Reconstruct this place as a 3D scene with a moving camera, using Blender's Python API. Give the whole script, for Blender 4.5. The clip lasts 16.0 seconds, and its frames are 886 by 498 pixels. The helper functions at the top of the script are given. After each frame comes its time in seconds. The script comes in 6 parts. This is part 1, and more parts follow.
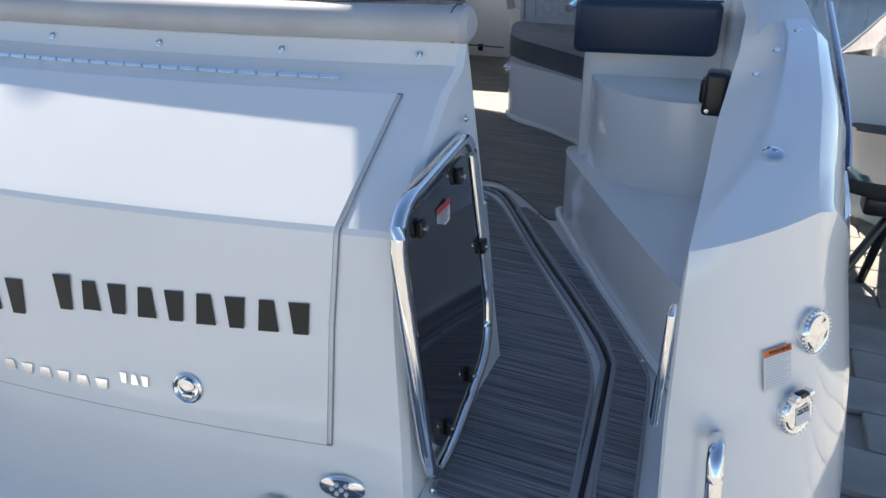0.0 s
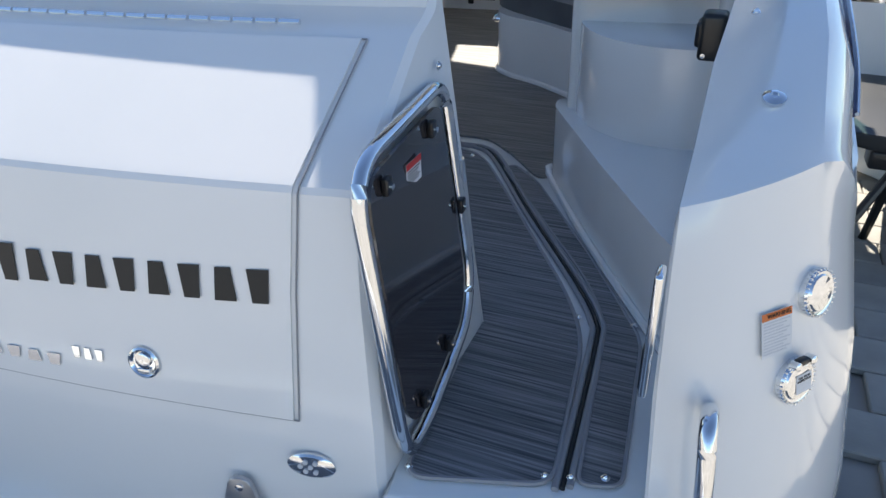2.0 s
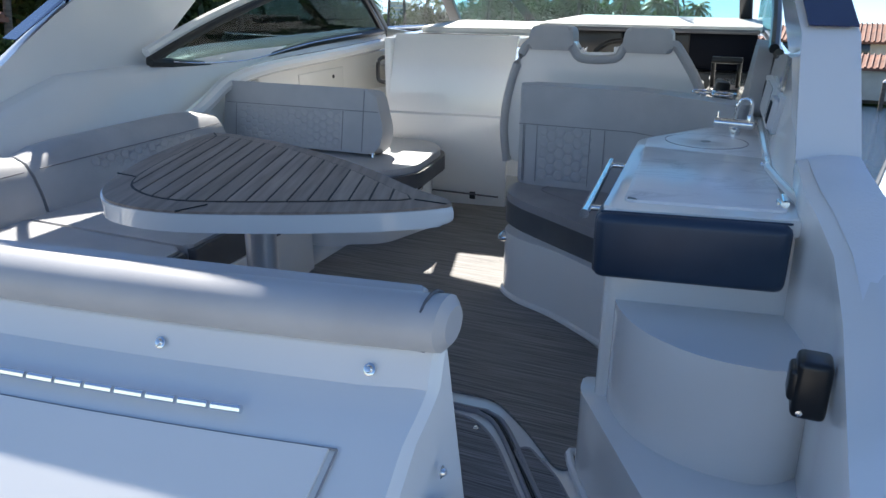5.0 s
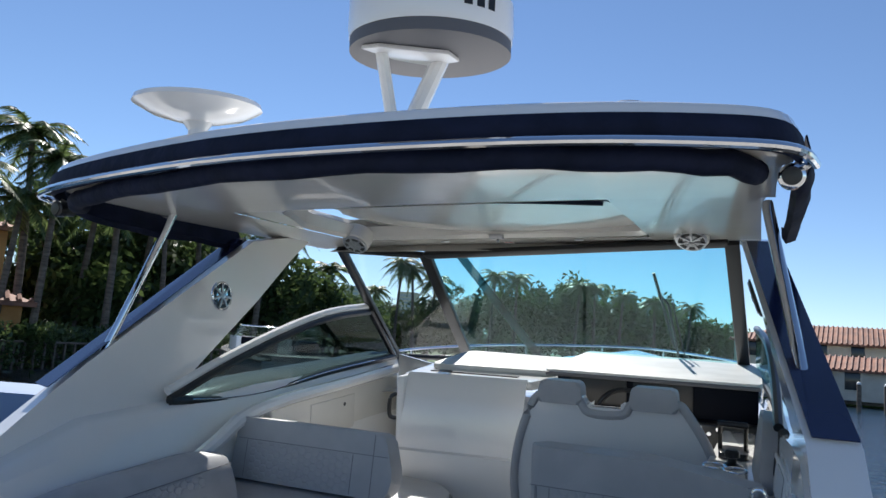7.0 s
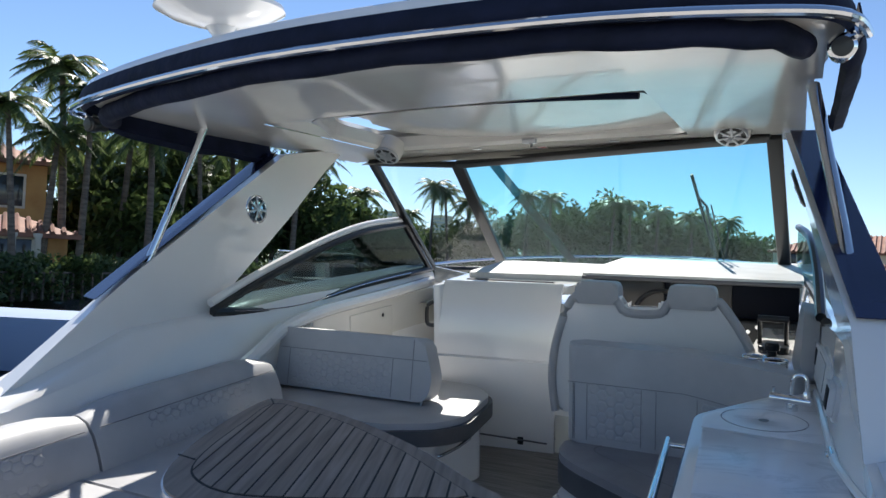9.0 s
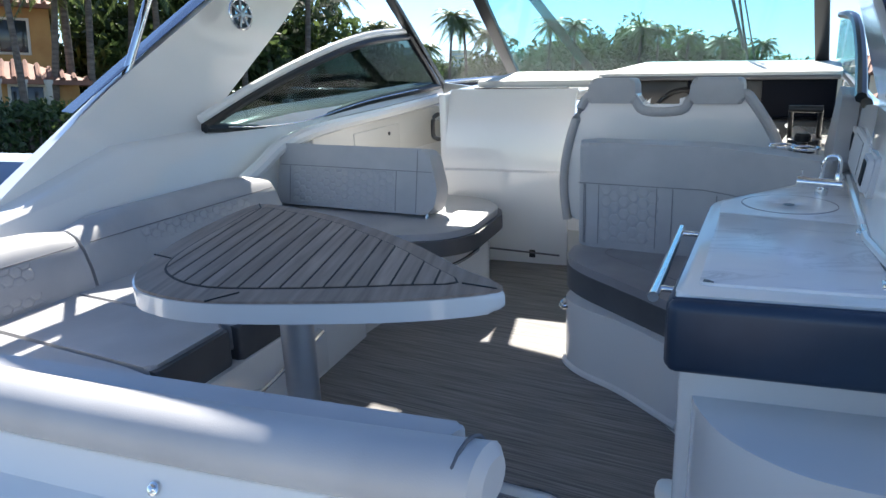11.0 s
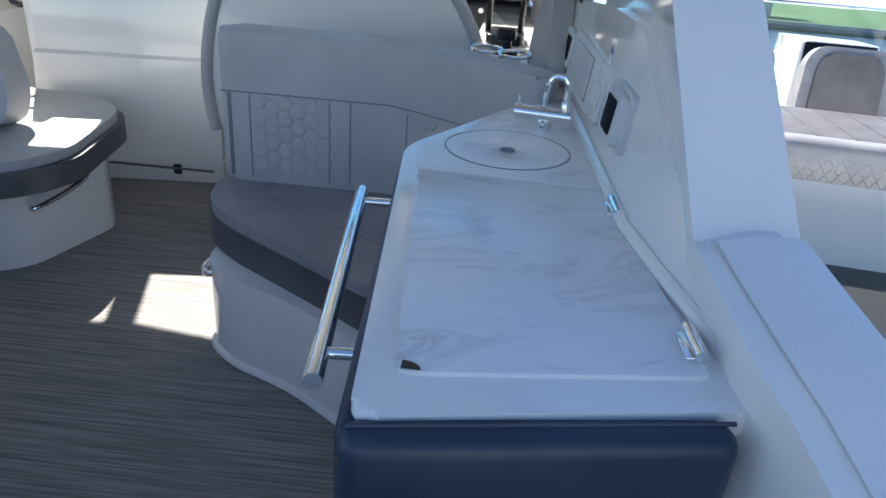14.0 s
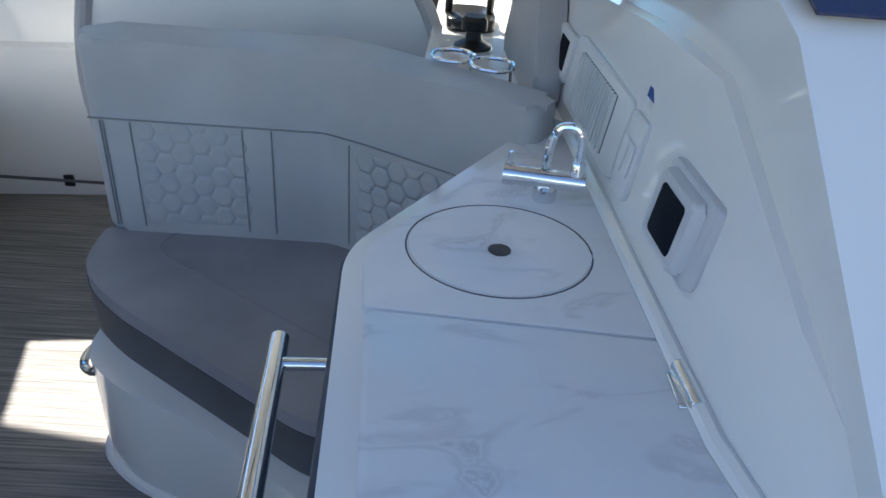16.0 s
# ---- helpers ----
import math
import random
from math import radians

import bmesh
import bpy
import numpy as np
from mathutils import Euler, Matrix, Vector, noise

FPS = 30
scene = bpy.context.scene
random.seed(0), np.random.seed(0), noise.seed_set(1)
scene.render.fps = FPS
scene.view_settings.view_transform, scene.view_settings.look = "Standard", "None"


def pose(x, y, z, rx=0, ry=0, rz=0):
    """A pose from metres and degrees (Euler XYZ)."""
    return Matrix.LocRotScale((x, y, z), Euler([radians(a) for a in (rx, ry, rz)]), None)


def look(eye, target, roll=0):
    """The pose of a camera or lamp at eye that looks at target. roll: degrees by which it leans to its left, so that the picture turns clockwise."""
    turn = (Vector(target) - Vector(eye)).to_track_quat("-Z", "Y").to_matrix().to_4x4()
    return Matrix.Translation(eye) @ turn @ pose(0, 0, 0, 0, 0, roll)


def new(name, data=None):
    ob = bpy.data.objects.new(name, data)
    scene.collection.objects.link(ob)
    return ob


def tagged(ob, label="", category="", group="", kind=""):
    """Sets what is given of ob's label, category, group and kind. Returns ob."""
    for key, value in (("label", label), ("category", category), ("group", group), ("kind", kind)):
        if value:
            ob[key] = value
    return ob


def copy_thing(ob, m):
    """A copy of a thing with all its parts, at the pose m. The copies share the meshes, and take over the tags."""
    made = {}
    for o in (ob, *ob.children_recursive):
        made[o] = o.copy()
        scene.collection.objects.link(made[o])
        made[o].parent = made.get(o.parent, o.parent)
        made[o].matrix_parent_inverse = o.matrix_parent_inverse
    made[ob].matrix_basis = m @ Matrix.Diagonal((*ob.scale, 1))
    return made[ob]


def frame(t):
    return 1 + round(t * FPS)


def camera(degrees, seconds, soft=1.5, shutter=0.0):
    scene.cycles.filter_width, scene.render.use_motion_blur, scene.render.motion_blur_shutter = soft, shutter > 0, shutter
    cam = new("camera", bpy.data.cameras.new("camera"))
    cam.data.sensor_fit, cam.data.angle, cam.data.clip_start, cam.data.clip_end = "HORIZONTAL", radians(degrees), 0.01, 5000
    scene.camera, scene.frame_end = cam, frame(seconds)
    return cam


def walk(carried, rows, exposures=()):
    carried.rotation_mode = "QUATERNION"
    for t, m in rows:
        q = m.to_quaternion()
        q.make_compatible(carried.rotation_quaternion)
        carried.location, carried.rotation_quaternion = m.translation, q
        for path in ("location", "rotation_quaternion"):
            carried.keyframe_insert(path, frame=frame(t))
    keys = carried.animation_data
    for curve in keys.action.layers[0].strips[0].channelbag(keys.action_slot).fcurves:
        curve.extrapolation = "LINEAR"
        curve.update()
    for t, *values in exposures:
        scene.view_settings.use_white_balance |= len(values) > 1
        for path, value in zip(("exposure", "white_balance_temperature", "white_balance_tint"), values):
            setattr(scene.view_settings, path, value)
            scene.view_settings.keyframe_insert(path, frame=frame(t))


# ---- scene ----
cam = camera(63.2, 16.0)
PATH = [
    (0, (1.9, -1.078, 1.232), (1.182, 0.534, 0.291), -1.0),
    (0.5, (1.899, -1.028, 1.209), (1.209, 0.578, 0.236), -0.9),
    (1, (1.918, -1.001, 1.178), (1.234, 0.588, 0.175), -1.1),
    (1.5, (1.912, -0.975, 1.161), (1.223, 0.597, 0.132), -1.6),
    (2, (1.91, -0.96, 1.168), (1.209, 0.604, 0.137), -1.9),
    (2.5, (1.873, -0.853, 1.16), (1.158, 0.71, 0.139), -2.1),
    (3, (1.712, -0.6, 1.155), (0.982, 0.978, 0.168), -1.8),
    (3.2, (1.662, -0.542, 1.174), (0.93, 1.04, 0.194), -1.4),
    (5.3, (1.63, -0.373, 1.445), (0.892, 1.395, 0.872), 0.6),
    (5.5, (1.616, -0.369, 1.501), (0.873, 1.427, 1.028), 0.6),
    (6, (1.609, -0.384, 1.62), (0.849, 1.451, 1.384), 0.9),
    (6.5, (1.611, -0.404, 1.692), (0.829, 1.436, 1.643), 1.3),
    (7, (1.605, -0.422, 1.72), (0.795, 1.405, 1.791), 1.8),
    (7.5, (1.613, -0.424, 1.726), (0.774, 1.388, 1.844), 2.1),
    (8, (1.615, -0.433, 1.721), (0.755, 1.37, 1.823), 1.8),
    (8.5, (1.614, -0.419, 1.703), (0.739, 1.379, 1.722), 1.0),
    (9, (1.595, -0.399, 1.622), (0.706, 1.387, 1.478), -0.1),
    (9.5, (1.574, -0.343, 1.531), (0.659, 1.408, 1.216), -0.6),
    (9.7, (1.609, -0.315, 1.428), (0.664, 1.413, 1.08), -1.3),
    (11.8, (1.582, -0.065, 1.408), (0.76, 1.62, 0.711), -0.5),
    (12, (1.585, -0.017, 1.404), (0.84, 1.696, 0.691), -0.4),
    (12.5, (1.511, 0.133, 1.339), (1.026, 1.922, 0.589), 0.5),
    (13, (1.397, 0.323, 1.323), (1.186, 2.145, 0.524), 1.9),
    (13.5, (1.418, 0.539, 1.323), (1.323, 2.351, 0.481), 3.6),
    (14, (1.44, 0.75, 1.37), (1.365, 2.53, 0.46), 4.6),
    (14.5, (1.364, 0.985, 1.326), (1.312, 2.723, 0.338), 5.5),
    (15, (1.316, 1.224, 1.324), (1.307, 2.929, 0.278), 5.9),
    (15.5, (1.355, 1.321, 1.364), (1.374, 3.016, 0.303), 5.0),
    (16, (1.382, 1.372, 1.406), (1.449, 3.069, 0.35), 4.8),
]
TRIM = Matrix.Rotation(radians(6.0), 4, "X")  # the moored boat sits six degrees bow-up
walk(cam, [(t, TRIM @ look(eye, target, roll)) for t, eye, target, roll in PATH], [(0.0, 1.25, 6950, 10), (3.2, 1.3, 6700, 10), (5.3, 1.15, 6400, 10), (6.0, 0.8, 6300, 10), (7.5, 0.5, 6300, 10), (8.5, 0.55, 6350, 10), (9.5, 1.05, 6500, 10), (11.8, 1.5, 6500, 10), (14.0, 1.52, 6550, 10), (16.0, 1.7, 6650, 10)])

# ---------------- sky, sun, exposure
SUN_AZ, SUN_EL = -32.5, 47.0  # degrees from the bow (minus: port), above the horizon
world = bpy.data.worlds.new("sky")
scene.world = world
world.use_nodes = True
wnt = world.node_tree
sky = wnt.nodes.new("ShaderNodeTexSky")
sky.sky_type, sky.sun_disc = "NISHITA", False
sky.sun_elevation, sky.sun_rotation = radians(SUN_EL), radians(SUN_AZ)
sky.dust_density, sky.ozone_density, sky.air_density = 0.0, 3.6, 0.8
wnt.links.new(sky.outputs[0], wnt.nodes["Background"].inputs[0])
wnt.nodes["Background"].inputs[1].default_value = 0.09
sun = new("sun", bpy.data.lights.new("sun", "SUN"))
sun.data.energy, sun.data.angle, sun.data.color = 5.0, radians(0.5), (1.0, 0.95, 0.87)
_a, _e = radians(SUN_AZ), radians(SUN_EL)
sun.matrix_world = look((0, 0, 30), (-20 * math.sin(_a) * math.cos(_e), -20 * math.cos(_a) * math.cos(_e), 30 - 20 * math.sin(_e)))


# ---------------- materials
def material(name, color, rough=0.4, metal=0.0, coat=0.0, spec=0.5):
    m = bpy.data.materials.new(name)
    m.use_nodes = True
    b = m.node_tree.nodes["Principled BSDF"]
    b.inputs["Base Color"].default_value = (*color, 1)
    b.inputs["Roughness"].default_value = rough
    b.inputs["Metallic"].default_value = metal
    b.inputs["Coat Weight"].default_value = coat
    b.inputs["Coat Roughness"].default_value = 0.04
    b.inputs["Specular IOR Level"].default_value = spec
    return m


def node(m, kind, **sets):
    n = m.node_tree.nodes.new(kind)
    for k, v in sets.items():
        n.inputs[k].default_value = v
    return n


def link(m, a, b):
    m.node_tree.links.new(a, b)


def coords(m, scale, rot=(0, 0, 0)):
    tc, turn, mp = node(m, "ShaderNodeTexCoord"), node(m, "ShaderNodeMapping", Rotation=rot), node(m, "ShaderNodeMapping", Scale=scale)
    link(m, tc.outputs["Object"], turn.inputs[0])
    link(m, turn.outputs[0], mp.inputs[0])
    return mp.outputs[0]


def tone(m, scale, low, high, detail=4.0, contrast=(0.35, 0.65), dist=0.0, rot=(0, 0, 0)):
    """Two colours mixed by noise of the given scale, into the base colour."""
    n = node(m, "ShaderNodeTexNoise", Scale=1.0, Detail=detail, Distortion=dist)
    link(m, coords(m, scale, rot), n.inputs["Vector"])
    r = node(m, "ShaderNodeValToRGB")
    r.color_ramp.elements[0].position, r.color_ramp.elements[1].position = contrast
    r.color_ramp.elements[0].color, r.color_ramp.elements[1].color = (*low, 1), (*high, 1)
    link(m, n.outputs["Fac"], r.inputs[0])
    link(m, r.outputs[0], m.node_tree.nodes["Principled BSDF"].inputs["Base Color"])
    return n, r


def relief(m, scale, strength, depth=0.002, detail=3.0):
    n = node(m, "ShaderNodeTexNoise", Scale=1.0, Detail=detail)
    link(m, coords(m, scale), n.inputs["Vector"])
    b = node(m, "ShaderNodeBump", Strength=strength, Distance=depth)
    link(m, n.outputs["Fac"], b.inputs["Height"])
    link(m, b.outputs[0], m.node_tree.nodes["Principled BSDF"].inputs["Normal"])
    return b


def gloss_noise(m, scale, low, high):
    n = node(m, "ShaderNodeTexNoise", Scale=1.0, Detail=3.0)
    link(m, coords(m, (scale,) * 3), n.inputs["Vector"])
    r = node(m, "ShaderNodeMapRange")
    r.inputs[3].default_value, r.inputs[4].default_value = low, high
    link(m, n.outputs["Fac"], r.inputs[0])
    link(m, r.outputs[0], m.node_tree.nodes["Principled BSDF"].inputs["Roughness"])


GEL = material("white_gelcoat", (0.80, 0.79, 0.77), 0.1, coat=0.6)
tone(GEL, (2, 2, 2), (0.78, 0.78, 0.765), (0.82, 0.81, 0.79))
gloss_noise(GEL, 9, 0.05, 0.15)
NONSKID = material("nonskid_gelcoat", (0.76, 0.77, 0.78), 0.5)
tone(NONSKID, (3, 3, 3), (0.72, 0.73, 0.74), (0.79, 0.79, 0.8))
_v = node(NONSKID, "ShaderNodeTexVoronoi", Scale=1.0)
link(NONSKID, coords(NONSKID, (140, 140, 140)), _v.inputs["Vector"])
_b = node(NONSKID, "ShaderNodeBump", Strength=0.35, Distance=0.002)
link(NONSKID, _v.outputs["Distance"], _b.inputs["Height"])
link(NONSKID, _b.outputs[0], NONSKID.node_tree.nodes["Principled BSDF"].inputs["Normal"])
LINER = material("cream_headliner", (0.70, 0.68, 0.63), 0.16, coat=0.5)
tone(LINER, (2, 2, 2), (0.66, 0.645, 0.60), (0.72, 0.70, 0.655))
VINYL = material("light_grey_vinyl", (0.43, 0.43, 0.44), 0.45)
tone(VINYL, (5, 5, 5), (0.40, 0.40, 0.41), (0.46, 0.46, 0.465))
relief(VINYL, (420, 420, 420), 0.25, 0.001)
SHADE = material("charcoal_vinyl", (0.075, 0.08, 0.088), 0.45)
tone(SHADE, (6, 6, 6), (0.066, 0.07, 0.078), (0.088, 0.092, 0.1))
relief(SHADE, (420, 420, 420), 0.25, 0.001)
MIDVINYL = material("mid_grey_vinyl", (0.2, 0.2, 0.21), 0.45)
tone(MIDVINYL, (6, 6, 6), (0.235, 0.235, 0.25), (0.29, 0.29, 0.305))
relief(MIDVINYL, (420, 420, 420), 0.25, 0.001)
NAVY = material("navy_vinyl", (0.018, 0.027, 0.052), 0.4)
tone(NAVY, (6, 6, 6), (0.013, 0.027, 0.054), (0.019, 0.038, 0.07))
relief(NAVY, (300, 300, 300), 0.25, 0.001)
CANVAS = material("navy_canvas", (0.005, 0.012, 0.045), 0.75, spec=0.2)
tone(CANVAS, (8, 8, 8), (0.005, 0.009, 0.024), (0.010, 0.015, 0.04))
relief(CANVAS, (14, 5, 14), 0.5, 0.02)
NAVYGEL = material("navy_gelcoat", (0.006, 0.010, 0.036), 0.15, coat=0.2)
tone(NAVYGEL, (3, 3, 3), (0.008, 0.013, 0.05), (0.013, 0.02, 0.07))
SEAM = material("dark_seam", (0.11, 0.11, 0.12), 0.6)
SHUT_SHADE = material("shut_line_shade", (0.26, 0.26, 0.27), 0.6)
TAUPE = material("taupe_vinyl", (0.12, 0.112, 0.115), 0.5)
tone(TAUPE, (6, 6, 6), (0.10, 0.094, 0.097), (0.14, 0.13, 0.133))
relief(TAUPE, (420, 420, 420), 0.25, 0.001)
DASH = material("pale_dash_vinyl", (0.5, 0.51, 0.5), 0.5)
tone(DASH, (5, 5, 5), (0.46, 0.47, 0.46), (0.54, 0.55, 0.54))
relief(DASH, (300, 300, 300), 0.25, 0.001)
THREAD = material("grey_stitching", (0.23, 0.23, 0.24), 0.6)
CAULK = material("black_caulk", (0.008, 0.008, 0.008), 0.6)
RUBBER = material("black_rubber", (0.018, 0.019, 0.02), 0.5)
BLACK = material("black_plastic", (0.012, 0.012, 0.013), 0.28)
SCREEN = material("dark_display", (0.004, 0.006, 0.012), 0.5, spec=0.08)
CHROME = material("polished_steel", (0.78, 0.79, 0.8), 0.07, 1.0)
gloss_noise(CHROME, 12, 0.04, 0.12)
ALU = material("brushed_aluminium", (0.5, 0.51, 0.53), 0.35, 1.0)
gloss_noise(ALU, 30, 0.28, 0.42)
SMOKE = material("smoked_acrylic", (0.03, 0.026, 0.028), 0.07, coat=0.6)
tone(SMOKE, (3, 3, 3), (0.024, 0.021, 0.023), (0.04, 0.034, 0.036))
FRAME = material("black_frame", (0.012, 0.013, 0.015), 0.3)
WHITEP = material("white_plastic", (0.72, 0.72, 0.72), 0.35)
GREYP = material("grey_plastic", (0.56, 0.57, 0.59), 0.35)
RED = material("red_print", (0.5, 0.03, 0.03), 0.5)
ORANGE = material("orange_print", (0.65, 0.16, 0.03), 0.5)
PAPER = material("white_label", (0.7, 0.7, 0.7), 0.5)
INK = material("black_ink", (0.006, 0.006, 0.007), 0.45)
BLUEP = material("blue_print", (0.02, 0.07, 0.25), 0.5)

SOLE = material("woven_sole", (0.11, 0.11, 0.115), 0.7)
_n, _r = tone(SOLE, (3.0, 150, 3), (0.10, 0.098, 0.098), (0.34, 0.32, 0.305), detail=6, contrast=(0.3, 0.72), dist=0.6)
relief(SOLE, (6, 260, 6), 0.5, 0.003)
STREAK = material("streaked_pad", (0.1, 0.1, 0.11), 0.6)
tone(STREAK, (2.6, 170, 2), (0.07, 0.07, 0.077), (0.31, 0.31, 0.325), detail=6, contrast=(0.34, 0.68), dist=0.7)
relief(STREAK, (5, 170, 5), 0.6, 0.003)
PADRIM = material("pad_edge", (0.30, 0.30, 0.315), 0.42)

TEAK = material("weathered_teak", (0.2, 0.15, 0.12), 0.55)
_n, _r = tone(TEAK, (40, 3, 40), (0.20, 0.15, 0.12), (0.37, 0.28, 0.225), detail=6, contrast=(0.3, 0.7), dist=0.5, rot=(0, 0, radians(-20)))
_o = node(TEAK, "ShaderNodeObjectInfo")
_h = node(TEAK, "ShaderNodeHueSaturation")
_m = node(TEAK, "ShaderNodeMapRange")
_m.inputs[3].default_value, _m.inputs[4].default_value = 0.82, 1.18
link(TEAK, _o.outputs["Random"], _m.inputs[0])
link(TEAK, _m.outputs[0], _h.inputs["Value"])
link(TEAK, _r.outputs[0], _h.inputs["Color"])
link(TEAK, _h.outputs[0], TEAK.node_tree.nodes["Principled BSDF"].inputs["Base Color"])
relief(TEAK, (90, 90, 90), 0.3, 0.001)

MARBLE = material("veined_marble", (0.78, 0.78, 0.78), 0.22)
_n, _r = tone(MARBLE, (11, 4.5, 6), (0.8, 0.8, 0.8), (0.76, 0.765, 0.77), detail=12, contrast=(0.3, 0.8), dist=1.1, rot=(0, 0, radians(72)))
for pos, col in ((0.54, 0.77), (0.60, 0.66), (0.63, 0.75), (0.66, 0.60), (0.675, 0.73), (0.74, 0.77)):
    e = _r.color_ramp.elements.new(pos)
    e.color = (col, col, col * 1.02, 1)
gloss_noise(MARBLE, 12, 0.16, 0.3)


def glass(name, tint, rough=0.0):
    m = bpy.data.materials.new(name)
    m.use_nodes = True
    nt = m.node_tree
    nt.nodes.clear()
    out, mix = nt.nodes.new("ShaderNodeOutputMaterial"), nt.nodes.new("ShaderNodeMixShader")
    clear, shine, lw = nt.nodes.new("ShaderNodeBsdfTransparent"), nt.nodes.new("ShaderNodeBsdfGlossy"), nt.nodes.new("ShaderNodeLayerWeight")
    power, scale = nt.nodes.new("ShaderNodeMath"), nt.nodes.new("ShaderNodeMapRange")
    power.operation = "POWER"
    power.inputs[1].default_value = 4.5
    scale.inputs[3].default_value, scale.inputs[4].default_value = 0.025, 0.6
    clear.inputs[0].default_value, shine.inputs["Roughness"].default_value, lw.inputs[0].default_value = (*tint, 1), rough, 0.5
    nt.links.new(lw.outputs["Facing"], power.inputs[0])
    nt.links.new(power.outputs[0], scale.inputs[0])
    nt.links.new(scale.outputs[0], mix.inputs[0])
    nt.links.new(clear.outputs[0], mix.inputs[1])
    nt.links.new(shine.outputs[0], mix.inputs[2])
    nt.links.new(mix.outputs[0], out.inputs[0])
    return m


TEAL = glass("teal_glass", (0.70, 0.91, 0.91))
CLEAR = glass("clear_glass", (0.96, 0.98, 0.98))
DARKGL = glass("smoked_glass", (0.30, 0.37, 0.37))

# ---------------- mesh helpers
ORG = {}


def thing(name, label, category, at, group="", kind=""):
    ob = tagged(new(name), label, category, group, kind)
    ob.location = at
    ORG[ob.name] = Vector(at)
    return ob


def finish(bm, mt, name, sharp=32):
    bmesh.ops.remove_doubles(bm, verts=bm.verts[:], dist=1e-5)
    bmesh.ops.recalc_face_normals(bm, faces=bm.faces[:])
    for f in bm.faces:
        f.smooth = True
    for e in bm.edges:
        if len(e.link_faces) == 2 and e.calc_face_angle(0) > radians(sharp):
            e.smooth = False
    me = bpy.data.meshes.new(name)
    bm.to_mesh(me)
    bm.free()
    me.materials.append(mt)
    return me


def part(name, bm, mt, parent, label="", sharp=32):
    o = ORG[parent.name]
    bmesh.ops.translate(bm, verts=bm.verts[:], vec=-o)
    ob = new(name, finish(bm, mt, name, sharp))
    ob.parent = parent
    ORG[ob.name] = o
    if label:
        tagged(ob, label)
    return ob


def solo(name, bm, mt, label, category, group="", kind="", sharp=32):
    lo = [min(v.co[i] for v in bm.verts) for i in range(3)]
    hi = [max(v.co[i] for v in bm.verts) for i in range(3)]
    o = Vector(((lo[0] + hi[0]) / 2, (lo[1] + hi[1]) / 2, lo[2]))
    bmesh.ops.translate(bm, verts=bm.verts[:], vec=-o)
    ob = tagged(new(name, finish(bm, mt, name, sharp)), label, category, group, kind)
    ob.location = o
    ORG[ob.name] = o
    return ob


def B():
    return bmesh.new()


def soften(bm, faces, off, seg=3):
    if off > 0:
        edges = {e for f in faces for e in f.edges if len(e.link_faces) == 2 and e.calc_face_angle(0) > radians(25)}
        bmesh.ops.bevel(bm, geom=list(edges), offset=off, segments=seg, profile=0.5, affect="EDGES", clamp_overlap=True)


def box(x0, x1, y0, y1, z0, z1, bev=0.0, m=None, bm=None, seg=3):
    t = B()
    c = bmesh.ops.create_cube(t, size=1)["verts"]
    for v in c:
        v.co = (x0 + (v.co.x + 0.5) * (x1 - x0), y0 + (v.co.y + 0.5) * (y1 - y0), z0 + (v.co.z + 0.5) * (z1 - z0))
    soften(t, t.faces[:], bev, seg)
    if m:
        bmesh.ops.transform(t, matrix=m, verts=t.verts[:])
    return join(bm, t)


def join(bm, t):
    if bm is None:
        return t
    me = bpy.data.meshes.new("tmp")
    t.to_mesh(me)
    bm.from_mesh(me)
    bpy.data.meshes.remove(me)
    t.free()
    return bm


def rounded(poly, r, n=6):
    """Rounds the corners of a closed outline."""
    out = []
    k = len(poly)
    for i in range(k):
        p, a, b = Vector(poly[i]), Vector(poly[i - 1]), Vector(poly[(i + 1) % k])
        rr = r[i] if isinstance(r, (list, tuple)) else r
        d1, d2 = (a - p), (b - p)
        l = min(rr, d1.length * 0.49, d2.length * 0.49)
        if l < 1e-4:
            out.append(tuple(p))
            continue
        s, e = p + d1.normalized() * l, p + d2.normalized() * l
        for j in range(n + 1):
            u = j / n
            out.append(tuple(s * (1 - u) ** 2 + p * 2 * u * (1 - u) + e * u * u))
    return out


def prism(poly, z0, z1, bev=0.0, m=None, bm=None, seg=3, taper=0.0):
    t = B()
    c = Vector((sum(p[0] for p in poly) / len(poly), sum(p[1] for p in poly) / len(poly)))
    lo = [t.verts.new((p[0], p[1], z0)) for p in poly]
    hi = [t.verts.new((p[0] + (c.x - p[0]) * taper, p[1] + (c.y - p[1]) * taper, z1)) for p in poly]
    t.faces.new(lo[::-1])
    top = t.faces.new(hi)
    k = len(poly)
    for i in range(k):
        t.faces.new((lo[i], lo[(i + 1) % k], hi[(i + 1) % k], hi[i]))
    if bev > 0:
        caps = [e for e in t.edges if (e.verts[0].co.z > max(z0, z1) - 1e-6 and e.verts[1].co.z > max(z0, z1) - 1e-6) or (e.verts[0].co.z < min(z0, z1) + 1e-6 and e.verts[1].co.z < min(z0, z1) + 1e-6)]
        bmesh.ops.bevel(t, geom=caps, offset=bev, segments=seg, profile=0.5, affect="EDGES", clamp_overlap=True)
    if m:
        bmesh.ops.transform(t, matrix=m, verts=t.verts[:])
    return join(bm, t)


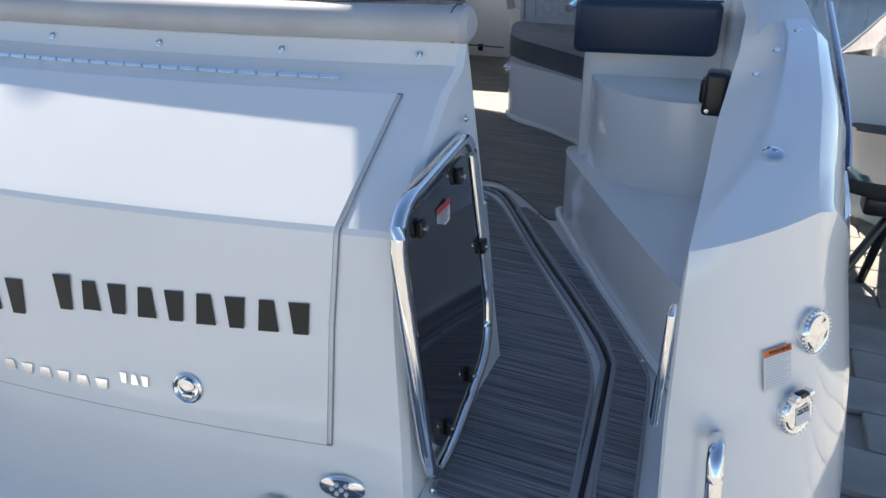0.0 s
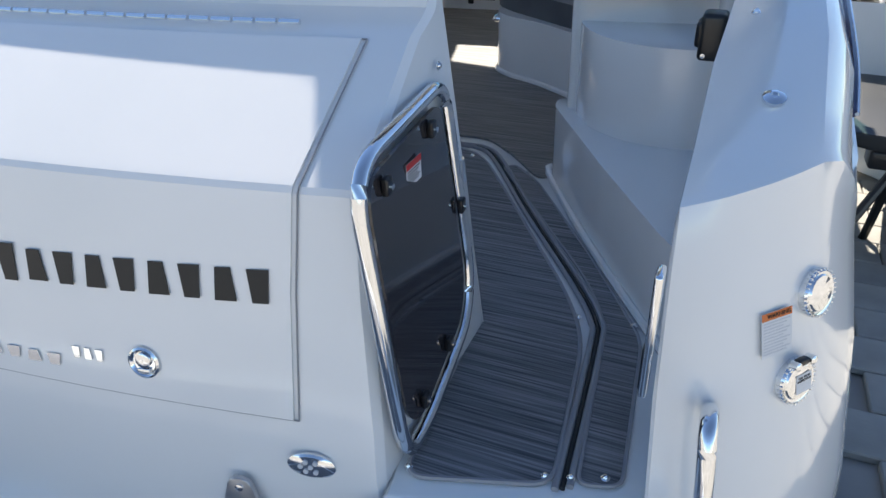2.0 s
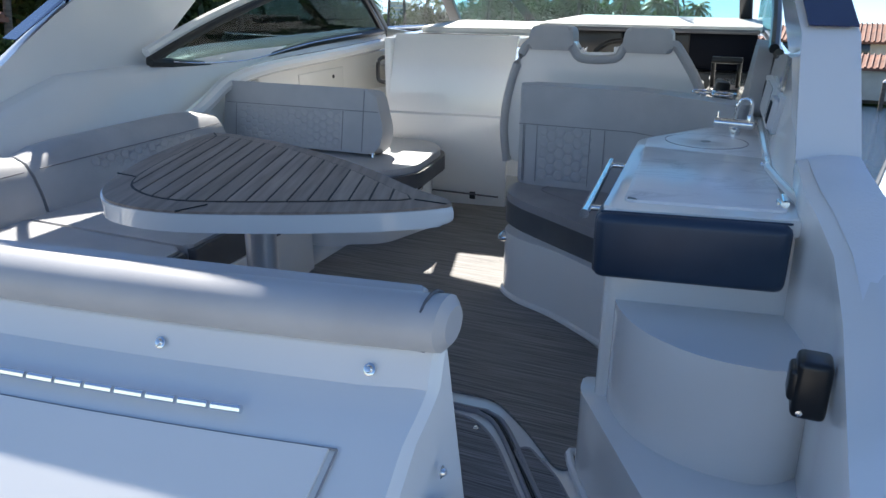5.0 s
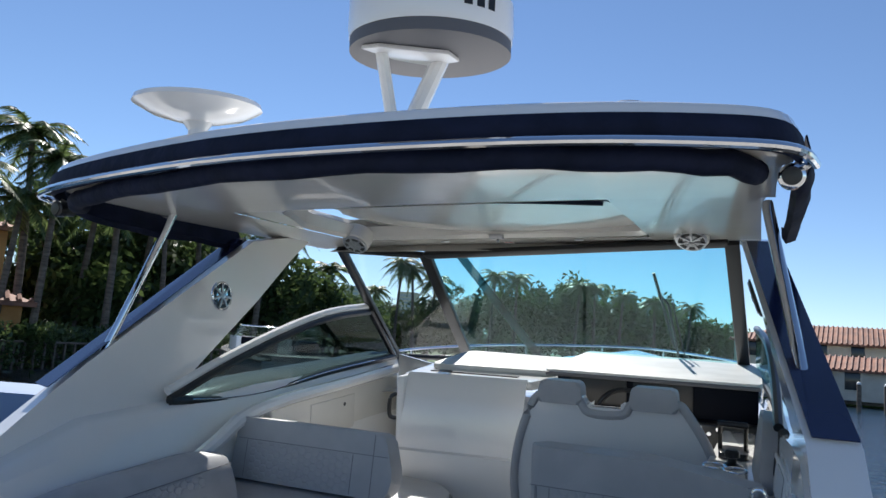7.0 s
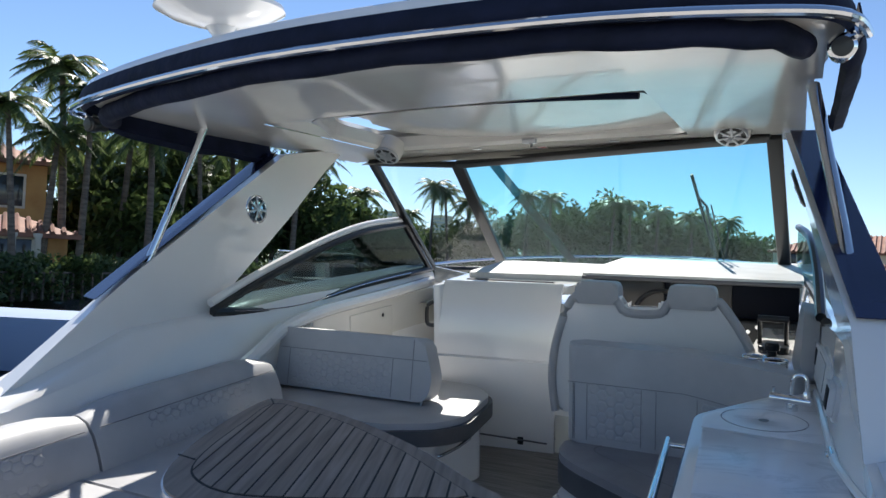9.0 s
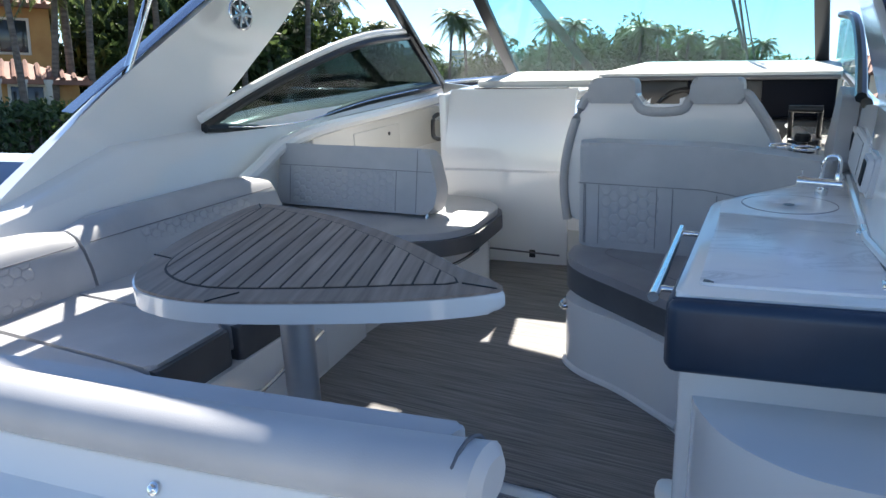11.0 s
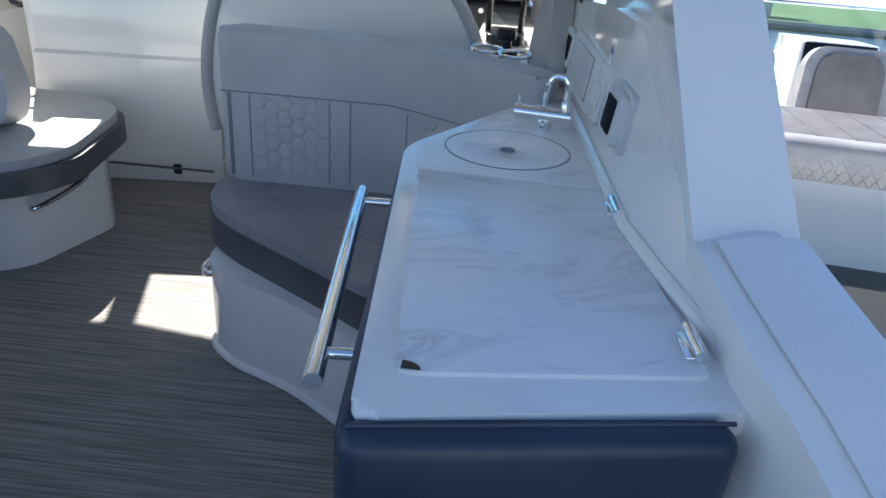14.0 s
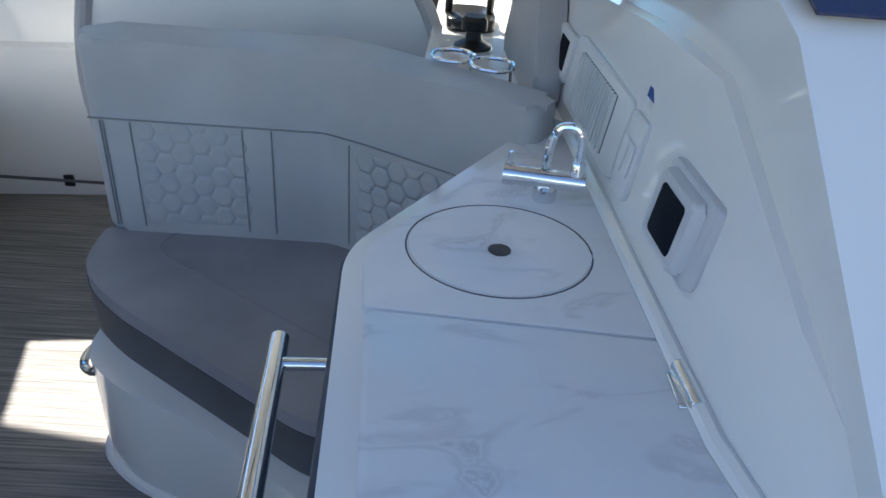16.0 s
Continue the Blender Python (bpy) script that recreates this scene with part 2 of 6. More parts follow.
def spline(pts, n=6, closed=False):
    ps = [Vector(p) for p in pts]
    k = len(ps)
    out = []
    for i in range(k if closed else k - 1):
        p0 = ps[i - 1] if closed or i else ps[0]
        p1, p2 = ps[i], ps[(i + 1) % k]
        p3 = ps[(i + 2) % k] if closed or i + 2 < k else ps[-1]
        for j in range(n):
            u = j / n
            out.append(0.5 * (2 * p1 + (p2 - p0) * u + (2 * p0 - 5 * p1 + 4 * p2 - p3) * u * u + (3 * p1 - p0 - 3 * p2 + p3) * u ** 3))
    if not closed:
        out.append(ps[-1])
    return out


def tube(pts, r, n=10, closed=False, bm=None, r2=None):
    t = B()
    ps = [Vector(p) for p in pts]
    k = len(ps)
    rings = []
    up = Vector((0, 0, 1))
    for i, p in enumerate(ps):
        a = ps[i - 1] if (i or closed) else p
        b = ps[(i + 1) % k] if (i + 1 < k or closed) else p
        d = (b - a).normalized()
        s = d.cross(up if abs(d.z) < 0.92 else Vector((1, 0, 0))).normalized()
        w = s.cross(d).normalized()
        rr = r if r2 is None else r + (r2 - r) * i / (k - 1)
        rings.append([t.verts.new(p + (s * math.cos(2 * math.pi * j / n) + w * math.sin(2 * math.pi * j / n)) * rr) for j in range(n)])
    for i in range(k if closed else k - 1):
        q, w2 = rings[i], rings[(i + 1) % k]
        sh = 0
        if closed and i == k - 1:
            sh = min(range(n), key=lambda h: (q[0].co - w2[h].co).length)
        for j in range(n):
            t.faces.new((q[j], q[(j + 1) % n], w2[(j + 1 + sh) % n], w2[(j + sh) % n]))
    if not closed:
        t.faces.new(rings[0][::-1])
        t.faces.new(rings[-1])
    return join(bm, t)


def lathe(profile, n=24, m=None, bm=None):
    t = B()
    rings = [[t.verts.new((r * math.cos(2 * math.pi * j / n), r * math.sin(2 * math.pi * j / n), z)) for j in range(n)] for r, z in profile]
    for q, w in zip(rings, rings[1:]):
        for j in range(n):
            t.faces.new((q[j], q[(j + 1) % n], w[(j + 1) % n], w[j]))
    t.faces.new(rings[0][::-1])
    t.faces.new(rings[-1])
    if m:
        bmesh.ops.transform(t, matrix=m, verts=t.verts[:])
    return join(bm, t)


def sheet(rows, thick=0.0, bm=None, closed=False):
    """A surface through rows of points; thick: its thickness, inwards."""
    t = B()
    vs = [[t.verts.new(p) for p in row] for row in rows]
    for a, b in zip(vs, vs[1:]):
        k = len(a)
        for j in range(k if closed else k - 1):
            t.faces.new((a[j], a[(j + 1) % k], b[(j + 1) % k], b[j]))
    if thick:
        bmesh.ops.recalc_face_normals(t, faces=t.faces[:])
        bmesh.ops.solidify(t, geom=t.faces[:], thickness=thick)
    return join(bm, t)


def frame_on(o, right, up):
    """A matrix whose x, y lie along right and up, at o."""
    r = Vector(right).normalized()
    z = r.cross(Vector(up)).normalized()
    u = z.cross(r)
    return Matrix(((r.x, u.x, z.x, o[0]), (r.y, u.y, z.y, o[1]), (r.z, u.z, z.z, o[2]), (0, 0, 0, 1)))


HEX = {}


def hexes(w, h, s, deep, m, parent):
    """Puffed stitched hexagons that fill w x h, each a piece of its own on its parent; halves close the odd columns."""
    if "mesh" not in HEX:
        t = B()
        rings = [[t.verts.new((s * sc * math.cos(math.pi / 3 * k), s * sc * math.sin(math.pi / 3 * k), z)) for k in range(6)] for sc, z in ((0.97, 0.0), (0.88, deep * 0.8), (0.55, deep))]
        for a, b in zip(rings, rings[1:]):
            for k in range(6):
                t.faces.new((a[k], a[(k + 1) % 6], b[(k + 1) % 6], b[k]))
        t.faces.new(rings[-1])
        HEX["mesh"] = finish(t, VINYL, "quilt_hexagon", 70)
        t = B()
        q = s * math.sqrt(3) / 2
        rim = [(-0.95, 0.03), (0.95, 0.03), (0.48, 0.96), (-0.48, 0.96)]
        rings = [[t.verts.new((s * (x * sc), q * (0.45 + (y - 0.45) * sc), z)) for x, y in rim] for sc, z in ((1.0, 0.0), (0.82, deep * 0.8), (0.45, deep))]
        for a, b in zip(rings, rings[1:]):
            for k in range(4):
                t.faces.new((a[k], a[(k + 1) % 4], b[(k + 1) % 4], b[k]))
        t.faces.new(rings[-1])
        HEX["half"] = finish(t, VINYL, "quilt_half", 70)
    n, k = max(round((w - 0.5 * s) / (1.5 * s)), 1), max(round(h / (s * math.sqrt(3))), 1)
    fx, fy = w / ((1.5 * n + 0.5) * s), h / (k * s * math.sqrt(3))
    dx, dy = s * 1.5, s * math.sqrt(3)

    def lay(mesh, x, y, turn=0.0):
        o = new("quilt_hexagon", HEX[mesh])
        o.parent = parent
        o.matrix_basis = Matrix.Translation(-ORG[parent.name]) @ m @ Matrix.Diagonal((fx, fy, 1, 1)) @ Matrix.Translation((x, y, -0.001)) @ Matrix.Rotation(turn, 4, "Z")

    for i in range(n):
        for j in range(k if i % 2 == 0 else k - 1):
            lay("mesh", s + i * dx, dy / 2 + j * dy + (dy / 2 if i % 2 else 0))
        if i % 2:
            lay("half", s + i * dx, 0.0)
            lay("half", s + i * dx, k * dy, math.pi)


def writing(name, text, size, mt, parent, m, depth=0.0006):
    c = bpy.data.curves.new(name, "FONT")
    c.body, c.size, c.extrude, c.align_x, c.align_y = text, size, depth, "CENTER", "CENTER"
    c.materials.append(mt)
    ob = new(name, c)
    ob.parent = parent
    ob.matrix_basis = Matrix.Translation(-ORG[parent.name]) @ m
    return ob


def screw(at, normal, group="deck screws", label="round stainless snap stud fixed to white gelcoat"):
    z = Vector(normal).normalized()
    m = Matrix.Translation(at) @ z.to_track_quat("Z", "Y").to_matrix().to_4x4()
    t = thing("snap_stud", label, "stud", at, group)
    part("washer", lathe([(0.0095, 0), (0.0095, 0.002), (0.007, 0.003)], 14, m), CHROME, t)
    part("cap", lathe([(0.0055, 0.003), (0.0062, 0.005), (0.0045, 0.008), (0.001, 0.0085)], 12, m), CHROME, t)
    return t

# ================ THE BOAT ================
# ---------------- cockpit floor, pads
solo("floor", prism([(-1.5, 0.3), (1.3, 0.42), (1.38, -0.12), (1.92, 0.05), (1.95, 2.6), (1.6, 4.7), (-1.5, 4.7)], -0.06, 0.0, 0.01), GEL, "white gelcoat cockpit deck under the mats", "floor", kind="structure")
main_pad = rounded([(-0.32, 1.05), (0.3, 1.66), (0.95, 1.69), (1.1, 1.56), (1.26, 1.38), (1.34, 1.5), (1.3, 2.1), (0.9, 2.5), (0.66, 2.7), (0.7, 3.9), (-0.32, 3.9)], 0.06)
solo("woven_mat", prism(main_pad, 0.001, 0.010, 0.003), SOLE, "grey woven vinyl mat covering the cockpit deck", "mat")
hatch_pad = rounded([(-0.3, 0.62), (1.34, 0.56), (1.36, 0.4), (1.40, -0.06), (1.69, 0.03), (1.635, 0.52), (1.53, 0.72), (1.03, 1.46), (0.93, 1.55), (0.3, 1.55)], [0.02, 0.05, 0.08, 0.05, 0.05, 0.15, 0.1, 0.1, 0.12, 0.05])
hp = thing("walkway_mat", "streaked grey woven mat on the walkway hatch", "mat", (1.4, 0.7, 0.001))
part("mat", prism(hatch_pad, 0.001, 0.009, 0.003), STREAK, hp)
part("edge", tube([(x, y, 0.008) for x, y in hatch_pad], 0.006, 6, True), PADRIM, hp, "thin grey welt round the mat")
side_pad = rounded([(1.735, 0.05), (1.82, 0.075), (1.775, 0.56), (1.55, 0.93), (1.26, 1.36), (1.14, 1.47), (1.10, 1.44), (1.57, 0.80), (1.675, 0.60)], [0.03, 0.03, 0.06, 0.05, 0.05, 0.02, 0.02, 0.1, 0.1])
sp = thing("side_mat", "narrow streaked grey woven mat beside the walkway", "mat", (1.6, 0.6, 0.001))
part("mat", prism(side_pad, 0.001, 0.009, 0.003), STREAK, sp)
part("edge", tube([(x, y, 0.008) for x, y in side_pad], 0.005, 6, True), PADRIM, sp)
groove = spline([(0.2, 1.60, 0), (0.84, 1.60, 0), (0.95, 1.595, 0), (1.05, 1.51, 0), (1.3, 1.13, 0), (1.55, 0.77, 0), (1.645, 0.61, 0), (1.67, 0.50, 0), (1.71, 0.03, 0)], 6)
gr = thing("hatch_seam", "grey rubber-edged seam of the walkway hatch", "seam", (1.5, 0.8, 0.0))
part("gasket", tube([p + Vector((0, 0, 0.004)) for p in groove], 0.006, 8), RUBBER, gr)
for k in (-1, 1):
    part("lip", tube([p + Vector((0.013 * k, 0.0085 * k, 0.006)) for p in groove], 0.008, 8), PADRIM, gr, "rounded grey lip")
solo("sill", prism([(1.36, -0.13), (1.97, 0.06), (1.97, 0.0), (1.37, -0.2)], -0.3, -0.004, 0.006), GEL, "white gelcoat sill at the walkway's end", "sill", kind="structure")
for s in ((1.40, -0.035), (1.67, 0.045), (1.72, 0.06), (1.785, 0.085), (1.745, 0.615), (1.60, 0.6), (0.95, 1.5), (1.2, 1.42)):
    screw((*s, 0.008), (0, 0, 1))


# ---------------- transom
def bow(x):
    u = 1.28 - x
    return -0.2 * u + 0.06 * u * u


FACE = [(-0.15, -0.34), (-0.11, 0.02), (-0.085, 0.12), (-0.03, 0.40), (0.020, 0.588), (0.028, 0.600), (0.042, 0.610), (0.33, 0.797), (0.375, 0.812), (0.40, 0.822), (0.42, 0.832), (0.45, 0.875), (0.465, 0.885), (0.49, 0.885), (0.50, 0.875), (0.50, 0.0), (0.50, -0.34)]


def face_row(x, out=0.0, keep=None):
    return [(x, y - out * 0.75 + bow(x), z + out * 0.66) for y, z in (keep or FACE)]


def side_x(z):
    return 1.375 - 0.115 * max(min(z, 0.9), -0.3)


rows = [face_row(-1.5 + 2.68 * i / 22) for i in range(23)]
for inset, push in ((0.035, 0.0), (0.010, 0.006), (0.0, 0.03)):
    rows.append([(side_x(z) - inset, min(max(y + push, -1), 0.50 - push * 0.4), z - push * 0.3) for y, z in FACE])
tb = sheet(rows, closed=True)
tb.verts.ensure_lookup_table()
k = len(FACE)
tb.faces.new([tb.verts[i] for i in range(len(rows) * k - k, len(rows) * k)])
tb.faces.new([tb.verts[i] for i in range(k)][::-1])
transom = solo("transom", tb, GEL, "glossy white gelcoat transom of a cabin cruiser", "transom", kind="structure", sharp=16)
LID = [(-0.085, 0.125), (-0.03, 0.40), (0.020, 0.588), (0.028, 0.600), (0.042, 0.610), (0.32, 0.790)]
lid = thing("transom_locker", "white gelcoat locker hatch with black block lettering", "hatch", (0.0, bow(0) - 0.1, 0.12))
lid_rows = [face_row(-1.2 + 2.385 * i / 20, 0.007, LID) for i in range(21)]
part("lid", sheet(lid_rows, 0.006), GEL, lid, sharp=16)
# thin grey beads give the shadow of the lid's recessed shut line as colour
seam = B()
for poly in ([Vector(face_row(-1.2 + 2.395 * i / 20, 0.003, LID)[0]) for i in range(21)], [Vector(p) for p in face_row(1.195, 0.003, LID)], [Vector(face_row(-1.2 + 2.395 * i / 20, 0.003, LID)[-1]) for i in range(21)]):
    tube(poly, 0.0018, 6, bm=seam)
part("seam", seam, SHUT_SHADE, lid, "grey bead drawn as the shadow in the hatch's shut line")
hinge = B()
for i in range(40):
    x = -1.0 + i * 0.0512
    tube([(x, 0.345 + bow(x), 0.815), (x + 0.045, 0.345 + bow(x + 0.045), 0.815)], 0.006, 8, bm=hinge)
tagged(part("piano_hinge", hinge, CHROME, lid, "thin stainless piano hinge"), kind="stuff")


def on_lid(x, z):
    for (y0, z0), (y1, z1) in zip(LID, LID[1:]):
        if z0 <= z <= z1:
            y = y0 + (y1 - y0) * (z - z0) / (z1 - z0)
            return Vector((x, y + bow(x) - 0.0085, z)), Vector((0, y1 - y0, z1 - z0)).normalized()


def block_letters(x0, x1, z, h, count, mt, name, label, tall_first=False, drop=0.0):
    """Lettering that stands for a product name, as plain tapered blocks."""
    pitch = (x1 - x0) / count
    for i in range(count):
        c = x0 + pitch * (i + 0.5)
        o, up = on_lid(c, z + drop * (c - x0))
        right = Vector((1, (bow(c + 0.01) - bow(c - 0.01)) / 0.02, 0.065)).normalized()
        m = frame_on(o, right, up)
        hh = h * (1.22 if tall_first and i == 0 else 1.0)
        w = pitch * 0.40
        t = B()
        k = 0.12 if i % 2 else -0.12
        prism([(-w * (0.7 + k), -hh / 2), (w * (0.7 + k), -hh / 2), (w * (0.7 - k), hh / 2), (-w * (0.7 - k), hh / 2)], 0, 0.0015, 0.0, m, t)
        part(name, t, mt, lid, label)


block_letters(0.515, 1.16, 0.395, 0.068, 9, INK, "letter_mark", "black vinyl stroke mark", True, 0.03)
block_letters(0.22, 0.45, 0.365, 0.085, 3, INK, "letter_mark", "black vinyl stroke mark")
block_letters(0.18, 0.66, 0.185, 0.026, 9, CHROME, "badge_mark", "chrome badge stroke")
block_letters(0.68, 0.765, 0.212, 0.026, 3, CHROME, "badge_mark", "chrome badge stroke")
o, up = on_lid(0.86, 0.215)
m = frame_on(o, (1, 0.18, 0), up)
ring = thing("flush_latch", "round polished flush pull latch on white hatch", "latch", tuple(o))
part("bezel", lathe([(0.036, 0), (0.036, 0.004), (0.031, 0.007), (0.027, 0.004), (0.025, 0.001)], 28, m), CHROME, ring)
part("pull", lathe([(0.017, 0.002), (0.017, 0.007), (0.012, 0.009), (0.003, 0.008)], 20, m @ Matrix.Translation((0, 0.006, 0))), CHROME, ring)
part("tab", box(-0.014, 0.014, -0.022, -0.012, 0.002, 0.008, 0.002, m), CHROME, ring)

m = frame_on((1.225, -0.112 + bow(1.225), 0.035), (1, 0.2, 0), (0, 0.13, 1))
lamp = thing("courtesy_light", "oval chrome courtesy light on the white transom", "light", (1.225, -0.11, 0.035))
part("bezel", lathe([(0.03, 0), (0.03, 0.006), (0.025, 0.010), (0.001, 0.011)], 28, m @ Matrix.Diagonal((1.75, 1.0, 1, 1))), CHROME, lamp)
for i in range(6):
    a = i * math.pi / 3
    part("lens", lathe([(0.0055, 0.010), (0.0055, 0.013), (0.002, 0.014)], 10, m @ Matrix.Translation((0.022 * math.cos(a), 0.013 * math.sin(a), 0)) if i else m), GREYP, lamp)
m = frame_on((1.07, -0.135 + bow(1.07), -0.065), (1, 0.2, 0), (0, 0.13, 1))
br = thing("grey_bracket", "grey metal bracket bolted to the transom base", "bracket", (1.07, -0.14, -0.1))
part("plate", prism(rounded([(-0.05, -0.05), (0.05, -0.05), (0.022, 0.05), (-0.022, 0.05)], 0.015), 0, 0.012, 0.003, m), ALU, br)
for p in ((0, 0.028), (-0.022, -0.02), (0.022, -0.02)):
    part("bolt", lathe([(0.009, 0.012), (0.009, 0.015), (0.004, 0.017)], 12, m @ Matrix.Translation((*p, 0))), CHROME, br)
for i in range(6):
    x = 1.185 - i * 0.335
    screw((x, 0.432 + bow(x), 0.852), (0, -0.83, 0.55), "transom screws")
screw((1.302, 0.40, 0.72), (1, 0, 0.1), "transom screws")
# padded roll on top of the backrest
roll = thing("transom_bolster", "light grey vinyl bolster along the transom top", "bolster", (0, 0.3, 0.93))
pts = [(-1.45 + 2.7 * i / 24, 0.482 + bow(-1.45 + 2.7 * i / 24), 0.912) for i in range(25)]
prof = [(0.045 * math.cos(a) * 1.15, 0.042 * math.sin(a)) for a in [2 * math.pi * j / 16 for j in range(16)]]
rr = [[(x, y + p[0], z + p[1]) for p in prof] for x, y, z in pts]
rr += [[(1.275 + 0.012 * s, 0.482 + p[0] * (1 - 0.35 * s), 0.912 + p[1] * (1 - 0.35 * s)) for p in prof] for s in (0, 1)]
t = sheet(rr, closed=True)
t.verts.ensure_lookup_table()
t.faces.new([t.verts[i] for i in range(len(rr) * 16 - 16, len(rr) * 16)])
part("cover", t, VINYL, roll)
part("welt", tube([(1.252, 0.482 + p[0] * 1.02, 0.912 + p[1] * 1.02) for p in prof], 0.003, 6, True), SEAM, roll)
part("front_pad", prism(rounded([(-1.3, 0.12), (-0.6, 0.20), (0.2, 0.33), (1.2, 0.50), (1.22, 0.56), (0.2, 0.41), (-0.6, 0.31), (-1.3, 0.23)], 0.02), 0.45, 0.93, 0.025), VINYL, roll, "padded backrest facing the cockpit")

# ---------------- walkway gate, folded against the transom
gate = thing("walkway_gate", "smoked acrylic gate in a polished tube frame, folded open", "gate", (1.37, 0.2, 0.03))


def gx(y, z, d=0.0):
    return (1.40 - 0.05 * y - 0.1 * z + d, y, z)


loop = rounded([(0.40, 0.69), (-0.035, 0.67), (-0.04, 0.10), (-0.02, 0.035), (0.08, 0.03), (0.36, 0.10), (0.42, 0.2)], [0.07, 0.1, 0.05, 0.04, 0.06, 0.1, 0.1], 7)
part("tube_frame", tube([gx(y, z) for y, z in loop], 0.0155, 12, True), CHROME, gate)
inner = rounded([(0.375, 0.655), (0.0, 0.635), (-0.005, 0.12), (0.03, 0.075), (0.09, 0.07), (0.34, 0.13), (0.385, 0.22)], [0.05, 0.07, 0.04, 0.03, 0.05, 0.06, 0.06], 5)
t = B()
a = [t.verts.new(gx(y, z, 0.003)) for y, z in inner]
b = [t.verts.new(gx(y, z, -0.005)) for y, z in inner]
t.faces.new(a)
t.faces.new(b[::-1])
for i in range(len(a)):
    t.faces.new((a[i], a[(i + 1) % len(a)], b[(i + 1) % len(a)], b[i]))
part("panel", t, SMOKE, gate, "dark smoked acrylic panel")
for y, z in ((0.29, 0.625), (0.06, 0.605), (0.23, 0.135), (0.07, 0.105), (0.40, 0.40)):
    t = box(-0.012, 0.012, -0.018, 0.018, 0, 0.014, 0.004, frame_on(gx(y, z, 0.004), (0, 1, 0), (0, 0, 1)))
    c = part("clamp", t, BLACK, gate, "small black clamp")
    part("bolt", lathe([(0.006, 0.014), (0.006, 0.02), (0.002, 0.021)], 10, frame_on(gx(y, z, 0.004), (0, 1, 0), (0, 0, 1))), CHROME, c)
part("hinge_sleeve", tube([gx(0.43, 0.28, 0.0), gx(0.43, 0.50, 0.0)], 0.018, 12), CHROME, gate)
m = frame_on(gx(0.19, 0.575, 0.0045), (0, 1, 0.0), (0, 0, 1))
st = part("sticker", box(-0.033, 0.033, -0.026, 0.026, 0, 0.0008, 0.0, m), PAPER, gate, "white warning sticker with red header")
part("header", box(-0.033, 0.033, 0.012, 0.026, 0.0008, 0.0014, 0.0, m), RED, st)
t = B()
for i in range(5):
    box(-0.028, 0.026 - 0.006 * (i % 3), 0.006 - i * 0.006, 0.0085 - i * 0.006, 0.0008, 0.0013, 0.0, m, t)
part("lines", t, INK, st)

# ---------------- starboard quarter (wing)
V = [(-0.4, -0.10, 1.90, 0.32, 2.27), (-0.02, 0.00, 1.875, 0.36, 2.24), (0.3, 0.075, 1.85, 0.40, 2.19), (0.52, 0.13, 1.84, 0.44, 2.14), (0.588, 0.147, 1.838, 0.45, 2.13), (0.602, 0.158, 1.836, 0.46, 2.125), (0.612, 0.185, 1.836, 0.48, 2.12), (0.645, 0.33, 1.835, 0.56, 2.115), (0.72, 0.60, 1.83, 0.74, 2.11), (0.79, 1.0, 1.84, 1.04, 2.08), (0.832, 1.25, 1.835, 1.27, 2.03), (0.880, 1.38, 1.80, 1.41, 1.98), (0.905, 1.455, 1.775, 1.48, 1.95), (0.92, 1.58, 1.766, 1.60, 1.935), (0.933, 1.705, 1.758, 1.71, 1.922), (0.933, 1.85, 1.758, 1.85, 1.92)]
rows = []
for z, yi, xi, yo, xo in V:
    row = [(xi + 0.02, yi + 0.01, -0.02 if z > 0 else z), (xi, yi, max(z - 0.03, -0.4) if z > 0 else z)]
    lift = (0.05 if yi < 1.1 else 0.02) if z > 0.6 else 0.0
    for i in range(9):
        u = i / 8
        e = u ** 2.4
        sag = 0.0 if u < 0.75 else (u - 0.75) ** 2 * 1.2
        row.append((xi + (xo - xi) * (u * 0.97 + 0.015), yi + (yo - yi) * e, z + lift * math.sin(u * 2.2) - sag))
    if z < 0.61:
        row += [(xo + 0.012, yo + 0.05, z - 0.08), (xo + 0.03, yo + 0.4, z - 0.09), (xo + 0.04, yo + 1.2, z - 0.1)]
    else:
        row += [(xo + 0.012, yo + 0.02, z - 0.12), (xo + 0.03, yo + 0.2, 0.52), (xo + 0.04, max(yo + 0.3, 1.66), 0.5)]
    rows.append(row)
solo("quarter_wing", sheet(rows), GEL, "glossy white gelcoat quarter beside the walkway", "hull side", kind="structure", sharp=24)
# rub guard on the outside edge
guard = thing("rub_guard", "stainless-edged dark rub strip along the quarter", "guard", (2.12, 0.8, 0.6))
part("strip", tube(spline([(2.12, 0.72, 0.60), (2.115, 0.9, 0.66), (2.10, 1.3, 0.72), (2.08, 1.9, 0.78)], 6), 0.012, 8), NAVYGEL, guard)
part("bead", tube(spline([(2.131, 0.72, 0.60), (2.126, 0.9, 0.66), (2.111, 1.3, 0.72), (2.091, 1.9, 0.78)], 6), 0.005, 8), CHROME, guard)


def on_wing(x, y, z, n):
    zz = Vector(n).normalized()
    return Matrix.Translation((x, y, z)) @ zz.to_track_quat("Z", "Y").to_matrix().to_4x4()


def wing_y(x, z):
    """Depth of the wing's aft face below its crease."""
    zs = [v[0] for v in V[:6]]
    i = max(j for j in range(5) if zs[j] <= z)
    t = (z - zs[i]) / (zs[i + 1] - zs[i])
    yi, xi, yo, xo = [V[i][k] + (V[i + 1][k] - V[i][k]) * t for k in (1, 2, 3, 4)]
    return yi + (yo - yi) * max((x - xi) / (xo - xi), 0) ** 2.4


